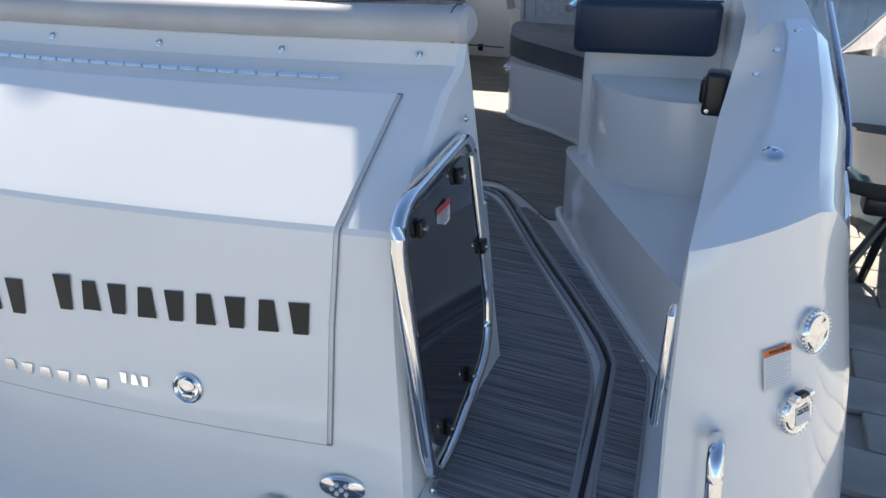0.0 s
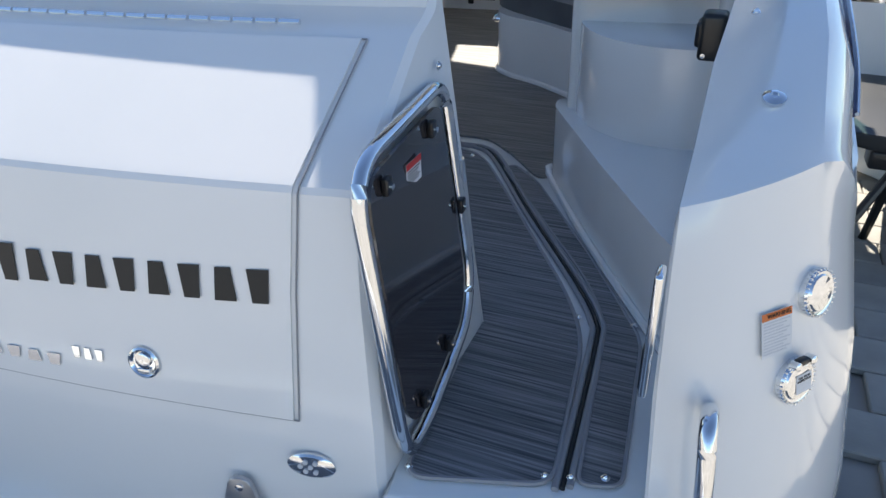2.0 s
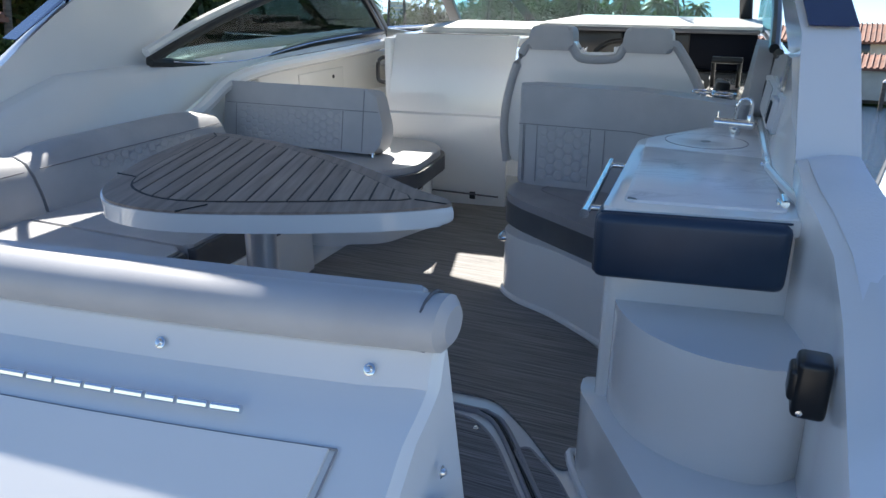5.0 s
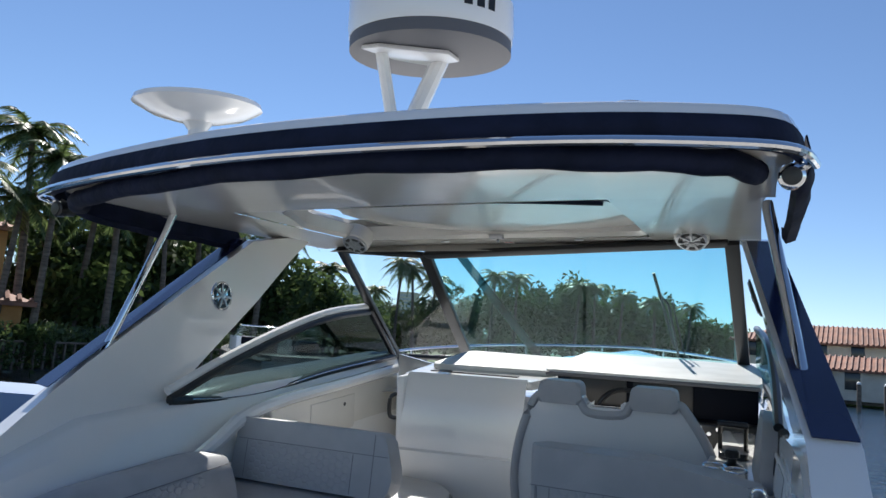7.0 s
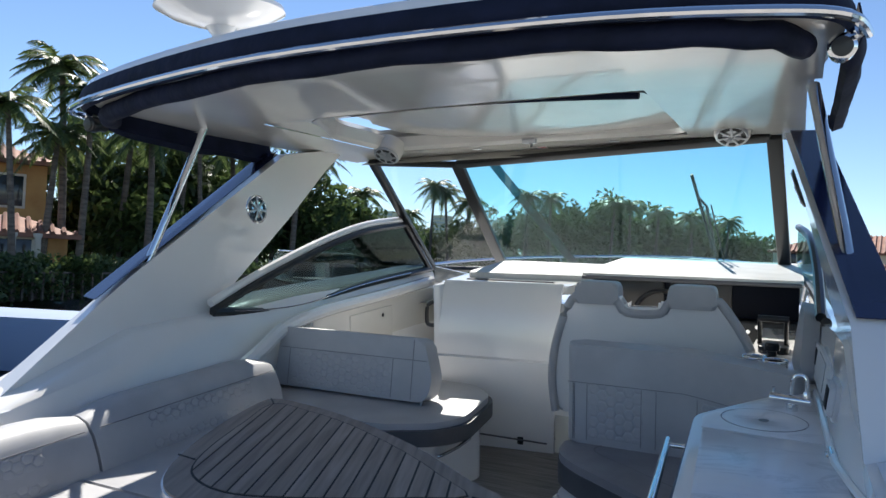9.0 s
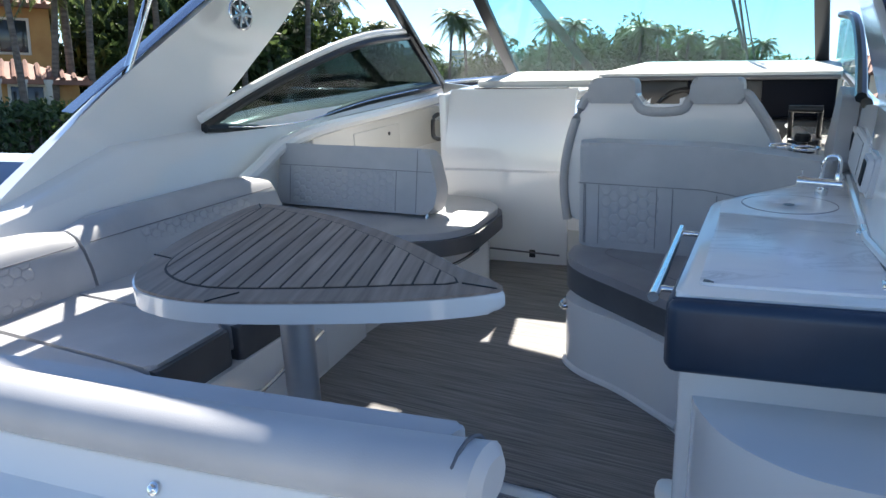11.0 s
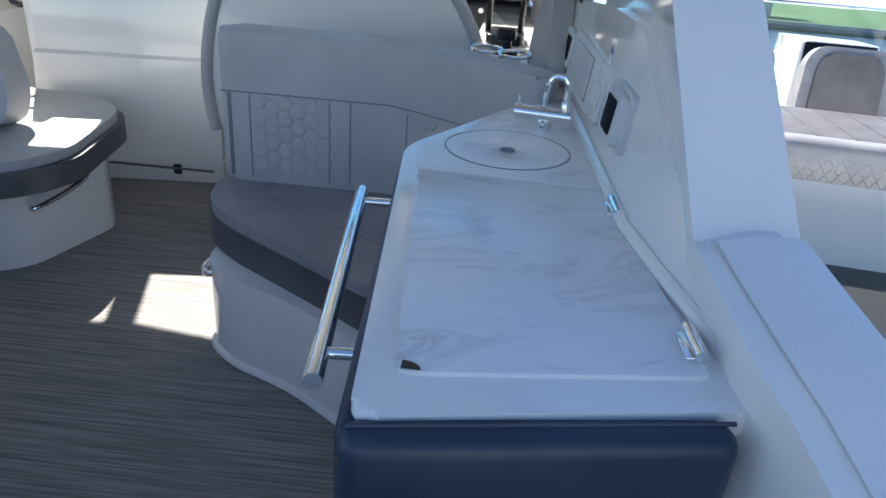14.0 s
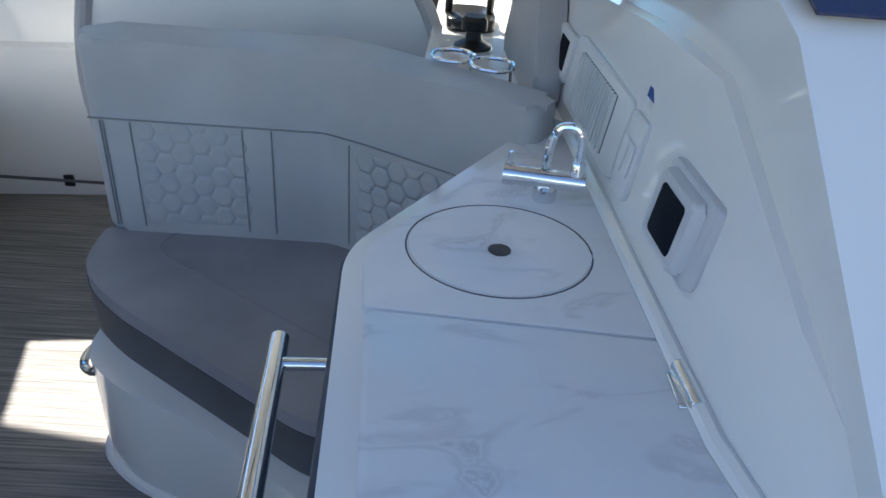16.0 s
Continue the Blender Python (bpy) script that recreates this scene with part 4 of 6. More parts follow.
part("display", box(0.38, 1.60, 4.28, 4.31, 0.88, 1.105, 0.008), SCREEN, ds, "dark glass display panel")
for x0, x1 in ((0.47, 0.83), (0.87, 1.23)):
    part("screen", prism(rounded([(x0, 0.92), (x1, 0.92), (x1, 1.085), (x0, 1.085)], 0.01), 0, 0.012, 0.002, frame_on((0, 4.28, 0), (1, 0, 0), (0, 0, 1))), BLACK, ds, "black chart screen")
part("lower_panel", box(0.36, 1.62, 4.2, 4.4, 0.0, 0.885, 0.02), BLACK, ds, "black switch panel")
for i in range(5):
    part("switch_button", lathe([(0.014, 0), (0.014, 0.006), (0.011, 0.008), (0.001, 0.008)], 14, on_wing(1.18 + i * 0.05, 4.198, 0.82 if i % 2 else 0.85, (0, -1, 0.1))), CHROME, ds)
part("wheel", tube([(0.85 + 0.17 * math.cos(a), 4.05 + 0.05 * math.sin(a), 0.88 + 0.17 * math.sin(a)) for a in [2 * math.pi * j / 28 for j in range(28)]], 0.014, 8, True), BLACK, ds, "black steering wheel")
tr = thing("throttle", "black and chrome twin engine throttle on the console", "throttle", (1.49, 3.5, 0.85))
part("mount", prism(rounded([(1.42, 3.44), (1.56, 3.44), (1.56, 3.62), (1.42, 3.62)], 0.03), 0.85, 0.885, 0.008), BLACK, tr)
for x in (1.425, 1.545):
    part("lever", tube(spline([(x, 3.53, 0.88), (x, 3.50, 0.95), (x, 3.47, 1.02)], 4), 0.011, 10), BLACK, tr)
part("grip", tube([(1.415, 3.47, 1.02), (1.555, 3.47, 1.02)], 0.016, 12), BLACK, tr)
part("joystick", lathe([(0.05, 0.85), (0.05, 0.865), (0.022, 0.88), (0.02, 0.90), (0.034, 0.905), (0.034, 0.93), (0.026, 0.94)], 20, Matrix.Translation((1.49, 3.27, 0))), BLACK, tr, "black joystick knob")
part("trim_ring", lathe([(0.052, 0.85), (0.052, 0.858), (0.048, 0.86)], 20, Matrix.Translation((1.49, 3.27, 0))), CHROME, tr)

# ---------------- port side: wall, coaming, lounge
rows = []
for z, dx in ((0.0, 0.12), (0.45, 0.10), (0.62, 0.06), (0.72, 0.02), (0.80, 0.0), (0.90, -0.03), (0.93, -0.06)):
    rows.append([(-1.43 + dx - 0.02 * math.sin(y), y, min(z, 0.70 + 0.01 * z + 0.36 * max(y - 1.5, 0)) + (0.0 if z < 0.7 else 0.09 * min(max((y - 2.9) / 1.0, 0), 0.4))) for y in (0.1, 0.8, 1.5, 2.2, 2.8, 3.1, 3.5, 4.0, 4.6, 5.0, 5.5)])
rows.append([(p[0] - 0.25, p[1], p[2] + 0.02) for p in rows[-1]])
rows.append([(p[0] - 0.04, p[1], -0.6) for p in rows[-1]])
solo("wall_port", sheet(rows), GEL, "white moulded cockpit side wall", "wall", kind="structure", sharp=60)
ledge = thing("side_pocket", "cream moulded side pocket with grey ledge trim", "side panel", (-1.38, 4.2, 0.5))
part("panel", box(-1.40, -1.33, 3.5, 5.3, 0.40, 0.83, 0.02), LINER, ledge)
part("ledge_trim", tube(spline([(-1.30, 2.75, 0.62), (-1.30, 2.95, 0.70), (-1.31, 3.2, 0.80), (-1.31, 3.6, 0.845), (-1.31, 4.4, 0.86), (-1.31, 5.2, 0.885)], 6), 0.045, 10), GEL, ledge)
part("pocket_door", box(-1.334, -1.322, 3.95, 4.55, 0.5, 0.76, 0.006), LINER, ledge)
part("button", lathe([(0.014, 0), (0.014, 0.004), (0.004, 0.006)], 12, on_wing(-1.322, 4.4, 0.70, (1, 0, 0))), BLACK, ledge)
solo("companion_wall", sheet([[(-1.33 + 0.18 * u, 5.35 - 0.15 * u, z) for u in (0, 0.5, 1.0, 1.6, 2.4, 3.4)] for z in (0.0, 0.6, 0.97, 1.0)], 0.02), LINER, "cream moulded panel by the companionway", "wall", kind="structure")
lo = thing("port_lounge", "grey two-tone L-shaped cockpit lounge on white base", "lounge", (-0.7, 1.8, 0))
part("base", prism([(-1.35, 0.35), (-0.22, 0.52), (-0.17, 1.2), (-0.22, 1.9), (-0.30, 2.48), (-1.35, 2.9)], 0.0, 0.30, 0.01), GEL, lo)
for y0, y1 in ((1.16, 1.50), (1.54, 2.10)):
    fx = frame_on((-0.192 - 0.06 * (y0 - 1.2), y0, 0.0), (-0.07, 1, 0), (0, 0, 1))
    d = part("drawer", prism(rounded([(0.01, 0.02), (y1 - y0, 0.02), (y1 - y0, 0.275), (0.01, 0.275)], 0.02), 0.0, 0.014, 0.005, fx), GEL, lo, "white drawer front")
    part("handle", tube([fx @ Vector(p) for p in spline([(0.06, 0.16, 0.01), (0.07, 0.165, 0.04), (0.10, 0.17, 0.045), ((y1 - y0) * 0.8, 0.225, 0.045), ((y1 - y0) * 0.87, 0.23, 0.04), ((y1 - y0) * 0.89, 0.23, 0.01)], 4)], 0.009, 10), CHROME, d, "polished bar handle")
for (y0, y1) in ((1.18, 1.54), (1.56, 2.42)):
    e = -0.185 - 0.06 * (y0 - 1.2)
    part("cushion", prism(rounded([(-1.25, y0), (e - 0.02, y0), (e - 0.06 * (y1 - y0) - 0.03, y1), (-1.25, y1)], 0.03), 0.33, 0.445, 0.022), VINYL, lo, "light grey seat cushion")
    part("cushion_front", prism(rounded([(e - 0.07, y0 + 0.005), (e, y0 + 0.005), (e - 0.06 * (y1 - y0) - 0.01, y1 - 0.005), (e - 0.09 - 0.06 * (y1 - y0), y1 - 0.005)], 0.015), 0.30, 0.432, 0.012), SHADE, lo, "charcoal cushion front")
part("aft_cushion", prism(rounded([(-1.25, 0.42), (-0.16, 0.60), (-0.14, 1.14), (-0.3, 1.16), (-1.25, 1.16)], 0.05), 0.31, 0.445, 0.025), VINYL, lo, "light grey aft seat cushion")
part("aft_cushion_front", prism(rounded([(-0.18, 0.62), (-0.12, 0.64), (-0.10, 1.14), (-0.16, 1.16)], 0.015), 0.30, 0.43, 0.012), SHADE, lo)
for y0, y1, z1 in ((0.45, 1.64, 0.71), (1.655, 2.86, 0.70)):
    sec = []
    n = 10
    for i in range(n + 1):
        y = y0 + (y1 - y0) * i / n
        edge = min(i, n - i)
        q = (0.88, 0.97, 1.0)[min(edge, 2)]
        sec.append([(-1.06 - x * q if x else -1.06, y, 0.43 + z * q) for x, z in [(0.0, 0.0), (0.02, 0.10), (0.055, 0.19), (0.10, 0.25), (0.17, 0.275), (0.24, 0.265), (0.27, 0.22), (0.27, 0.0)]])
    t = sheet(sec, closed=True)
    t.verts.ensure_lookup_table()
    t.faces.new([t.verts[i] for i in range(8)])
    t.faces.new([t.verts[i] for i in range(len(sec) * 8 - 8, len(sec) * 8)][::-1])
    bk = part("backrest", t, VINYL, lo, "light grey padded backrest", sharp=60)
    part("seam", tube([(-1.113, y0 + 0.03, 0.625), (-1.113, y1 - 0.03, 0.625)], 0.0025, 6), THREAD, bk)
    hexes(y1 - y0 - 0.5, 0.17, 0.028, 0.004, frame_on((-1.064, y0 + 0.28, 0.455), (0, 1, 0), (-0.28, 0, 1)), bk)
ps = thing("forward_seat", "grey padded forward companion seat with tilted backrest", "seat", (-0.7, 3.3, 0))
part("base", prism(rounded([(-1.33, 2.95), (-0.45, 2.78), (-0.14, 2.94), (-0.02, 3.31), (-0.06, 3.42), (-0.33, 3.8), (-1.33, 3.85)], [0.02, 0.05, 0.08, 0.04, 0.04, 0.04, 0.02]), 0.0, 0.32, 0.012), GEL, ps, "white moulded base")
part("cushion_side", prism(rounded([(-1.33, 2.80), (-0.35, 2.72), (-0.06, 2.88), (0.03, 3.05), (-0.02, 3.55), (-0.2, 3.72), (-1.33, 3.8)], [0.02, 0.1, 0.1, 0.08, 0.1, 0.08, 0.02]), 0.32, 0.405, 0.02), SHADE, ps, "charcoal cushion side")
part("cushion_top", prism(rounded([(-1.33, 2.82), (-0.36, 2.745), (-0.08, 2.895), (0.005, 3.06), (-0.04, 3.53), (-0.21, 3.69), (-1.33, 3.78)], [0.02, 0.1, 0.1, 0.08, 0.1, 0.08, 0.02]), 0.395, 0.44, 0.02), VINYL, ps, "light grey cushion top")
BM = frame_on((-1.33, 3.10, 0.44), (1, 0.02, 0), (0, 0.18, 1))
pback = part("backrest", prism(rounded([(0.0, 0.02), (1.02, 0.02), (1.07, 0.06), (1.09, 0.16), (1.02, 0.38), (0.02, 0.38)], [0.03, 0.03, 0.03, 0.05, 0.04, 0.04]), -0.14, 0.0, 0.03, BM, seg=4), VINYL, ps, "light grey padded backrest")
hexes(0.70, 0.22, 0.028, 0.004, BM @ Matrix.Translation((0.12, 0.03, 0.0)), pback)
t = B()
for a, b in (((0.03, 0.255), (1.05, 0.255)), ((0.10, 0.03), (0.10, 0.25)), ((0.83, 0.03), (0.83, 0.25)), ((0.96, 0.03), (0.96, 0.37))):
    tube([BM @ Vector((*a, 0.001)), BM @ Vector((*b, 0.001))], 0.0025, 6, bm=t)
part("stitching", t, THREAD, ps)
part("post", tube([(-0.31, 3.14, 0.43), (-0.31, 3.16, 0.5)], 0.010, 10), CHROME, ps)
part("base_handle", tube(spline([(-0.13, 2.98, 0.235), (-0.10, 2.96, 0.24), (-0.05, 3.06, 0.26), (-0.02, 3.16, 0.285), (-0.035, 3.2, 0.29)], 5), 0.010, 10), CHROME, ps, "polished bar handle")

# ---------------- table
tb = thing("cockpit_table", "teak-planked teardrop cockpit table with white edge", "table", (0.2, 1.4, 0))
edge_pts = [(0.935, 1.30), (0.80, 1.185), (0.58, 1.07), (0.31, 0.965), (0.13, 0.955), (0.02, 1.00), (-0.07, 1.10), (-0.16, 1.28), (-0.235, 1.50), (-0.29, 1.76), (-0.27, 1.83), (-0.16, 1.835), (0.13, 1.765), (0.50, 1.60), (0.78, 1.42), (0.90, 1.36)]
outline = [(p.x, p.y) for p in spline([(x, y, 0) for x, y in edge_pts], 4, True)]
cxm, cym = 0.22, 1.42


def shrink(poly, d):
    k = len(poly)
    out = []
    for i in range(k):
        a, b = Vector(poly[i - 1]), Vector(poly[(i + 1) % k])
        tv = (b - a).normalized()
        out.append((poly[i][0] - tv.y * d, poly[i][1] + tv.x * d))
    return out


sgn = 1 if sum(a[0] * b[1] - b[0] * a[1] for a, b in zip(outline, outline[1:] + outline[:1])) > 0 else -1
part("edge_band", prism(outline, 0.765, 0.814, 0.016), GEL, tb, "white moulded edge band")
part("margin_board", prism(shrink(outline, 0.006 * sgn), 0.812, 0.821, 0.002), TEAK, tb, "weathered teak margin board")
inner = [(p.x, p.y) for p in spline([(x, y, 0) for x, y in [(0.82, 1.31), (0.70, 1.24), (0.55, 1.16), (0.33, 1.065), (0.2, 1.04), (0.08, 1.07), (-0.01, 1.14), (-0.09, 1.30), (-0.17, 1.55), (-0.225, 1.77), (-0.05, 1.755), (0.2, 1.68), (0.5, 1.53), (0.7, 1.40)]], 3, True)]
part("caulk_bed", prism(inner, 0.8205, 0.8222), CAULK, tb, "black caulk between planks")
PD = Vector((-0.34, 0.94)).normalized()
PN = Vector((-PD.y, PD.x))
field = [(0.27 + (x - 0.27) * 0.985, 1.39 + (y - 1.39) * 0.98) for x, y in inner]


def clip(poly, n, c):
    """The part of a polygon with n . p <= c."""
    out = []
    for i, p in enumerate(poly):
        q = poly[(i + 1) % len(poly)]
        a, b = n.dot(Vector(p)) - c, n.dot(Vector(q)) - c
        if a <= 0:
            out.append(p)
        if a * b < 0:
            u = a / (a - b)
            out.append((p[0] + (q[0] - p[0]) * u, p[1] + (q[1] - p[1]) * u))
    return out


lo_c = min(PN.dot(Vector(p)) for p in field)
hi_c = max(PN.dot(Vector(p)) for p in field)
c = lo_c
while c < hi_c:
    strip = clip(clip(field, PN, c + 0.0475), -PN, -c)
    if len(strip) > 2:
        part("plank", prism(strip, 0.8214, 0.8236), TEAK, tb)
    c += 0.0545
for a, b in (((0.315, 0.965), (0.35, 1.045)), ((0.83, 1.31), (0.925, 1.305)), ((-0.275, 1.82), (-0.215, 1.765)), ((-0.125, 1.2), (-0.045, 1.19))):
    part("joint", tube([(*a, 0.8213), (*b, 0.8213)], 0.0028, 6), CAULK, tb)
part("pedestal", lathe([(0.06, 0.01), (0.058, 0.03), (0.043, 0.05), (0.043, 0.745), (0.06, 0.765)], 24, Matrix.Translation((0.44, 1.14, 0))), ALU, tb, "brushed aluminium pedestal")

# ---------------- arch legs, windscreen, hardtop
def leg(side):
    s = -1 if side == "port" else 1
    cx0 = 0.075
    w = [(0.55, 1.30), (1.10, 2.06), (1.22, 2.24), (1.90, 3.40), (1.98, 4.1), (1.80, 3.85), (1.50, 3.52), (0.94, 2.82), (0.90, 2.6), (0.72, 2.6), (0.55, 2.4)] if s < 0 else [(0.935, 1.705), (1.235, 2.075), (1.92, 3.42), (1.98, 4.1), (1.82, 3.85), (1.55, 3.52), (1.14, 2.85), (1.05, 2.65), (0.85, 2.3), (0.85, 1.78)]
    t = B()
    a, b = [], []
    for z, y in w:
        x = (1.62 - 0.12 * (z - 1.0)) if s < 0 else (1.758 - 0.07 * (z - 0.935) if z < 1.236 else 1.737 - 0.33 * (z - 1.235))
        x *= s
        x += 0.06 if s < 0 else 0.0
        a.append(t.verts.new((x, y, z)))
        b.append(t.verts.new((x + s * (0.13 if s < 0 else 0.155), y + (0.06 if s < 0 else 0.0) * (0 if z > 1.85 else 1) * (1 if y < 3.2 and z > 0.99 else 0), z)))
    t.faces.new(a)
    t.faces.new(b[::-1])
    for i in range(len(a)):
        t.faces.new((a[i], a[(i + 1) % len(a)], b[(i + 1) % len(a)], b[i]))
    if s < 0:
        soften(t, t.faces[:], 0.015, 2)
    return t


for side in ("port", "starboard"):
    s = -1 if side == "port" else 1
    th = thing("hardtop_arch", "white gelcoat hardtop arch leg with navy insert", "arch", (s * 1.6, 2.5, 0.9), "arch legs")
    part("fairing", leg(side), GEL, th, sharp=40)
    if s < 0:
        q = [(-1.545, 2.03, 1.10), (-1.50, 3.40, 1.89), (-1.66, 3.44, 1.90), (-1.70, 2.08, 1.10)]
        rows = [[(x, y - 0.012, z + 0.014) for x, y, z in (q[0], q[3])], [(x, y - 0.012, z + 0.014) for x, y, z in (q[1], q[2])]]
        part("insert", sheet(rows, 0.004), NAVYGEL, th, "glossy navy insert")
        part("strut", tube([(-1.46, 2.70, 2.02), (-1.56, 2.34, 1.24), (-1.565, 2.32, 1.205)], 0.021, 12), CHROME, th, "polished steel strut")
        sp = Vector((-1.375, 3.02, 1.55)), (1, 0, 0.1)
    else:
        rows = [[(1.752, 2.10, 1.245), (1.885, 2.10, 1.245)], [(1.535, 3.36, 1.915), (1.67, 3.40, 1.915)]]
        rows = [[(x, y - 0.014, z + 0.01) for x, y, z in r] for r in rows]
        part("insert", sheet(rows, 0.004), NAVYGEL, th, "glossy navy insert")
        part("strut", tube([(1.62, 2.75, 2.05), (1.745, 2.42, 1.40), (1.755, 2.40, 1.36)], 0.023, 12), CHROME, th, "polished steel strut")
        sp = Vector((1.585, 3.15, 1.66)), (-1, 0, -0.33)
    m = on_wing(*sp[0], sp[1])
    k = thing("arch_speaker", "round speaker with silver spokes on the arch", "speaker", tuple(sp[0]), "speakers")
    part("cone", lathe([(0.078, 0), (0.078, 0.01), (0.06, 0.012), (0.02, 0.004), (0.001, 0.008)], 30, m), BLACK, k)
    part("ring", lathe([(0.088, 0), (0.088, 0.008), (0.08, 0.013), (0.074, 0.01)], 32, m), CHROME if s < 0 else BLACK, k)
    for i in range(7):
        part("spoke", box(-0.007, 0.007, 0.012, 0.076, 0.012, 0.018, 0.003, m @ Matrix.Rotation(2 * math.pi * i / 7, 4, "Z")), ALU, k)
    part("hub", lathe([(0.016, 0.01), (0.016, 0.02), (0.002, 0.022)], 14, m), ALU, k)


def wind(x, z):
    """Depth of the raked windscreen."""
    return 4.46 + (1.85 - z) * 1.25 - 0.05 * abs(x + 0.0) - 0.02 * x


def wp(x, z, d=0.0):
    return Vector((x, wind(x, z) - d, z))


ws = thing("windscreen", "raked teal windscreen in black frames", "windscreen", (0, 5.2, 1.0))


def pane(c, mt, nm="pane", lab=""):
    part(nm, sheet([[c[0], c[1]], [c[3], c[2]]], 0.005), mt, ws, lab).visible_shadow = False


pane([wp(-0.70, 1.03), wp(1.46, 1.13), wp(1.40, 1.95), wp(-0.66, 1.85)], TEAL, "pane", "teal tinted glass")
pane([wp(-1.42, 0.98), wp(-0.78, 1.0), wp(-0.72, 1.84), wp(-1.34, 1.86)], CLEAR, "pane", "clear glass")
for p, q, r in ((wp(-1.46, 0.95), wp(-1.38, 1.90), 0.036), (wp(-0.74, 0.98), wp(-0.685, 1.87), 0.046), (wp(-1.38, 1.885), wp(-0.69, 1.86), 0.018), (wp(-0.69, 1.86), wp(1.42, 1.965), 0.028), (wp(1.44, 1.965), wp(1.50, 1.10), 0.042), (wp(-0.74, 1.01), wp(1.48, 1.11), 0.020), (wp(-1.44, 0.96), wp(-0.75, 0.98), 0.018)):
    t = box(-r, r, 0, (q - p).length, -0.02, 0.02, 0.006, frame_on(p, (q - p).cross(Vector((0, 0.6, 0.8))), q - p))
    part("frame_bar", t, FRAME, ws, "black window frame bar")
# added smoked strip that imitates a dark diagonal reflection in the windscreen
_a, _b = wp(-0.09, 1.04, -0.03), wp(-0.42, 1.86, -0.03)
pane([_a - Vector((0.045, 0, 0)), _a + Vector((0.045, 0, 0)), _b + Vector((0.04, 0, 0)), _b - Vector((0.04, 0, 0))], DARKGL, "tint_band", "dark glass strip standing in for a reflection")
wip = thing("wiper", "black windscreen wiper parked upright outside the glass", "wiper", (1.1, 5.3, 1.1))
part("arm", tube([(1.02, 5.60, 1.09), (0.96, 5.28, 1.55), (0.90, 5.25, 1.62)], 0.010, 8), BLACK, wip)
part("blade", tube([(1.0, 5.40, 1.22), (0.88, 5.04, 1.78)], 0.012, 8), BLACK, wip)
part("link", tube([(1.07, 5.60, 1.09), (0.99, 5.29, 1.56)], 0.006, 8), BLACK, wip)

pw = thing("side_window", "smoked side window in a black frame with white brow", "window", (-1.45, 4.0, 0.9))


def sx(y):
    return -1.49 + 0.025 * (y - 2.8)


top = spline([(sx(2.76), 2.76, 0.955), (sx(3.24), 3.24, 1.11), (sx(3.87), 3.87, 1.27), (sx(4.4), 4.4, 1.36), (sx(4.95), 4.95, 1.385)], 5)
bot = spline([(sx(2.76), 2.76, 0.95), (sx(3.2), 3.2, 0.895), (sx(3.65), 3.65, 0.885), (sx(4.3), 4.3, 0.94), (sx(5.38), 5.38, 0.97)], 5)
part("pane", sheet([top, bot], 0.004), DARKGL, pw, "smoked glass")
part("frame", tube(top, 0.026, 8), FRAME, pw, "black frame")
part("frame", tube(bot, 0.030, 8), FRAME, pw, "black frame")
part("pillar", tube([(sx(4.95), 4.95, 1.39), (sx(5.38), 5.40, 0.96)], 0.03, 8), FRAME, pw)
part("bead", tube([p + Vector((0.03, 0, 0.01)) for p in bot[2:-2]], 0.005, 6), CHROME, pw)
part("brow", tube([p + Vector((-0.02, 0.0, 0.045)) for p in top], 0.028, 8), GEL, pw, "white brow moulding")
sw2 = thing("side_window", "smoked starboard side window in a black frame", "window", (1.6, 4.2, 1.0))
top2 = spline([(1.68, 2.95, 1.12), (1.67, 3.4, 1.27), (1.64, 3.9, 1.40), (1.58, 4.9, 1.42)], 5)
bot2 = spline([(1.70, 2.95, 1.10), (1.69, 3.5, 1.09), (1.66, 4.2, 1.09), (1.58, 5.2, 1.1)], 5)
part("pane", sheet([top2, bot2], 0.004), TEAL, sw2)
part("frame", tube(top2, 0.022, 8), FRAME, sw2)
part("frame", tube(bot2, 0.022, 8), FRAME, sw2)

# hardtop: outline at the rear, from port to starboard
REAR = [(-1.62, 2.15), (-1.52, 1.98), (-1.1, 1.83), (-0.3, 1.68), (0.4, 1.66), (1.05, 1.71), (1.48, 1.82), (1.66, 1.93), (1.72, 2.14)]
roofline = [(p.x, p.y) for p in spline([(x, y, 0) for x, y in REAR], 4)]


def camber(x, y):
    return 2.258 + 0.022 * x - 0.008 * x * x - 0.062 * (y - 1.7)


def roof_rows(dz, inset, ys=(2.6, 3.0, 3.45, 4.0, 4.2, 4.5)):
    rows = []
    line = [(x * (1 - inset * 0.6), y + inset) for x, y in roofline]
    rows.append([(x, y, camber(x, y) + dz) for x, y in line])
    for yy in ys:
        w = 1.0 - 0.06 * max(yy - 3.0, 0)
        rows.append([(x * w, max(yy, y), camber(x * w, yy) + dz) for x, y in line])
    return rows


ht = thing("hardtop", "white hardtop with a navy canvas edge and cream headliner", "hardtop", (0, 3, 2.0))
top = sheet([roof_rows(-0.06, 0.0)[0]] + roof_rows(-0.015, 0.012)[:1] + roof_rows(0.0, 0.045))
SLOT = (-1.06, -0.915, 3.44, 3.95)
for co, no in (((SLOT[0], 0, 0), (1, 0, 0)), ((SLOT[1], 0, 0), (1, 0, 0)), ((0, SLOT[2], 0), (0, 1, 0)), ((0, SLOT[3], 0), (0, 1, 0))):
    bmesh.ops.bisect_plane(top, geom=top.verts[:] + top.edges[:] + top.faces[:], plane_co=co, plane_no=no)
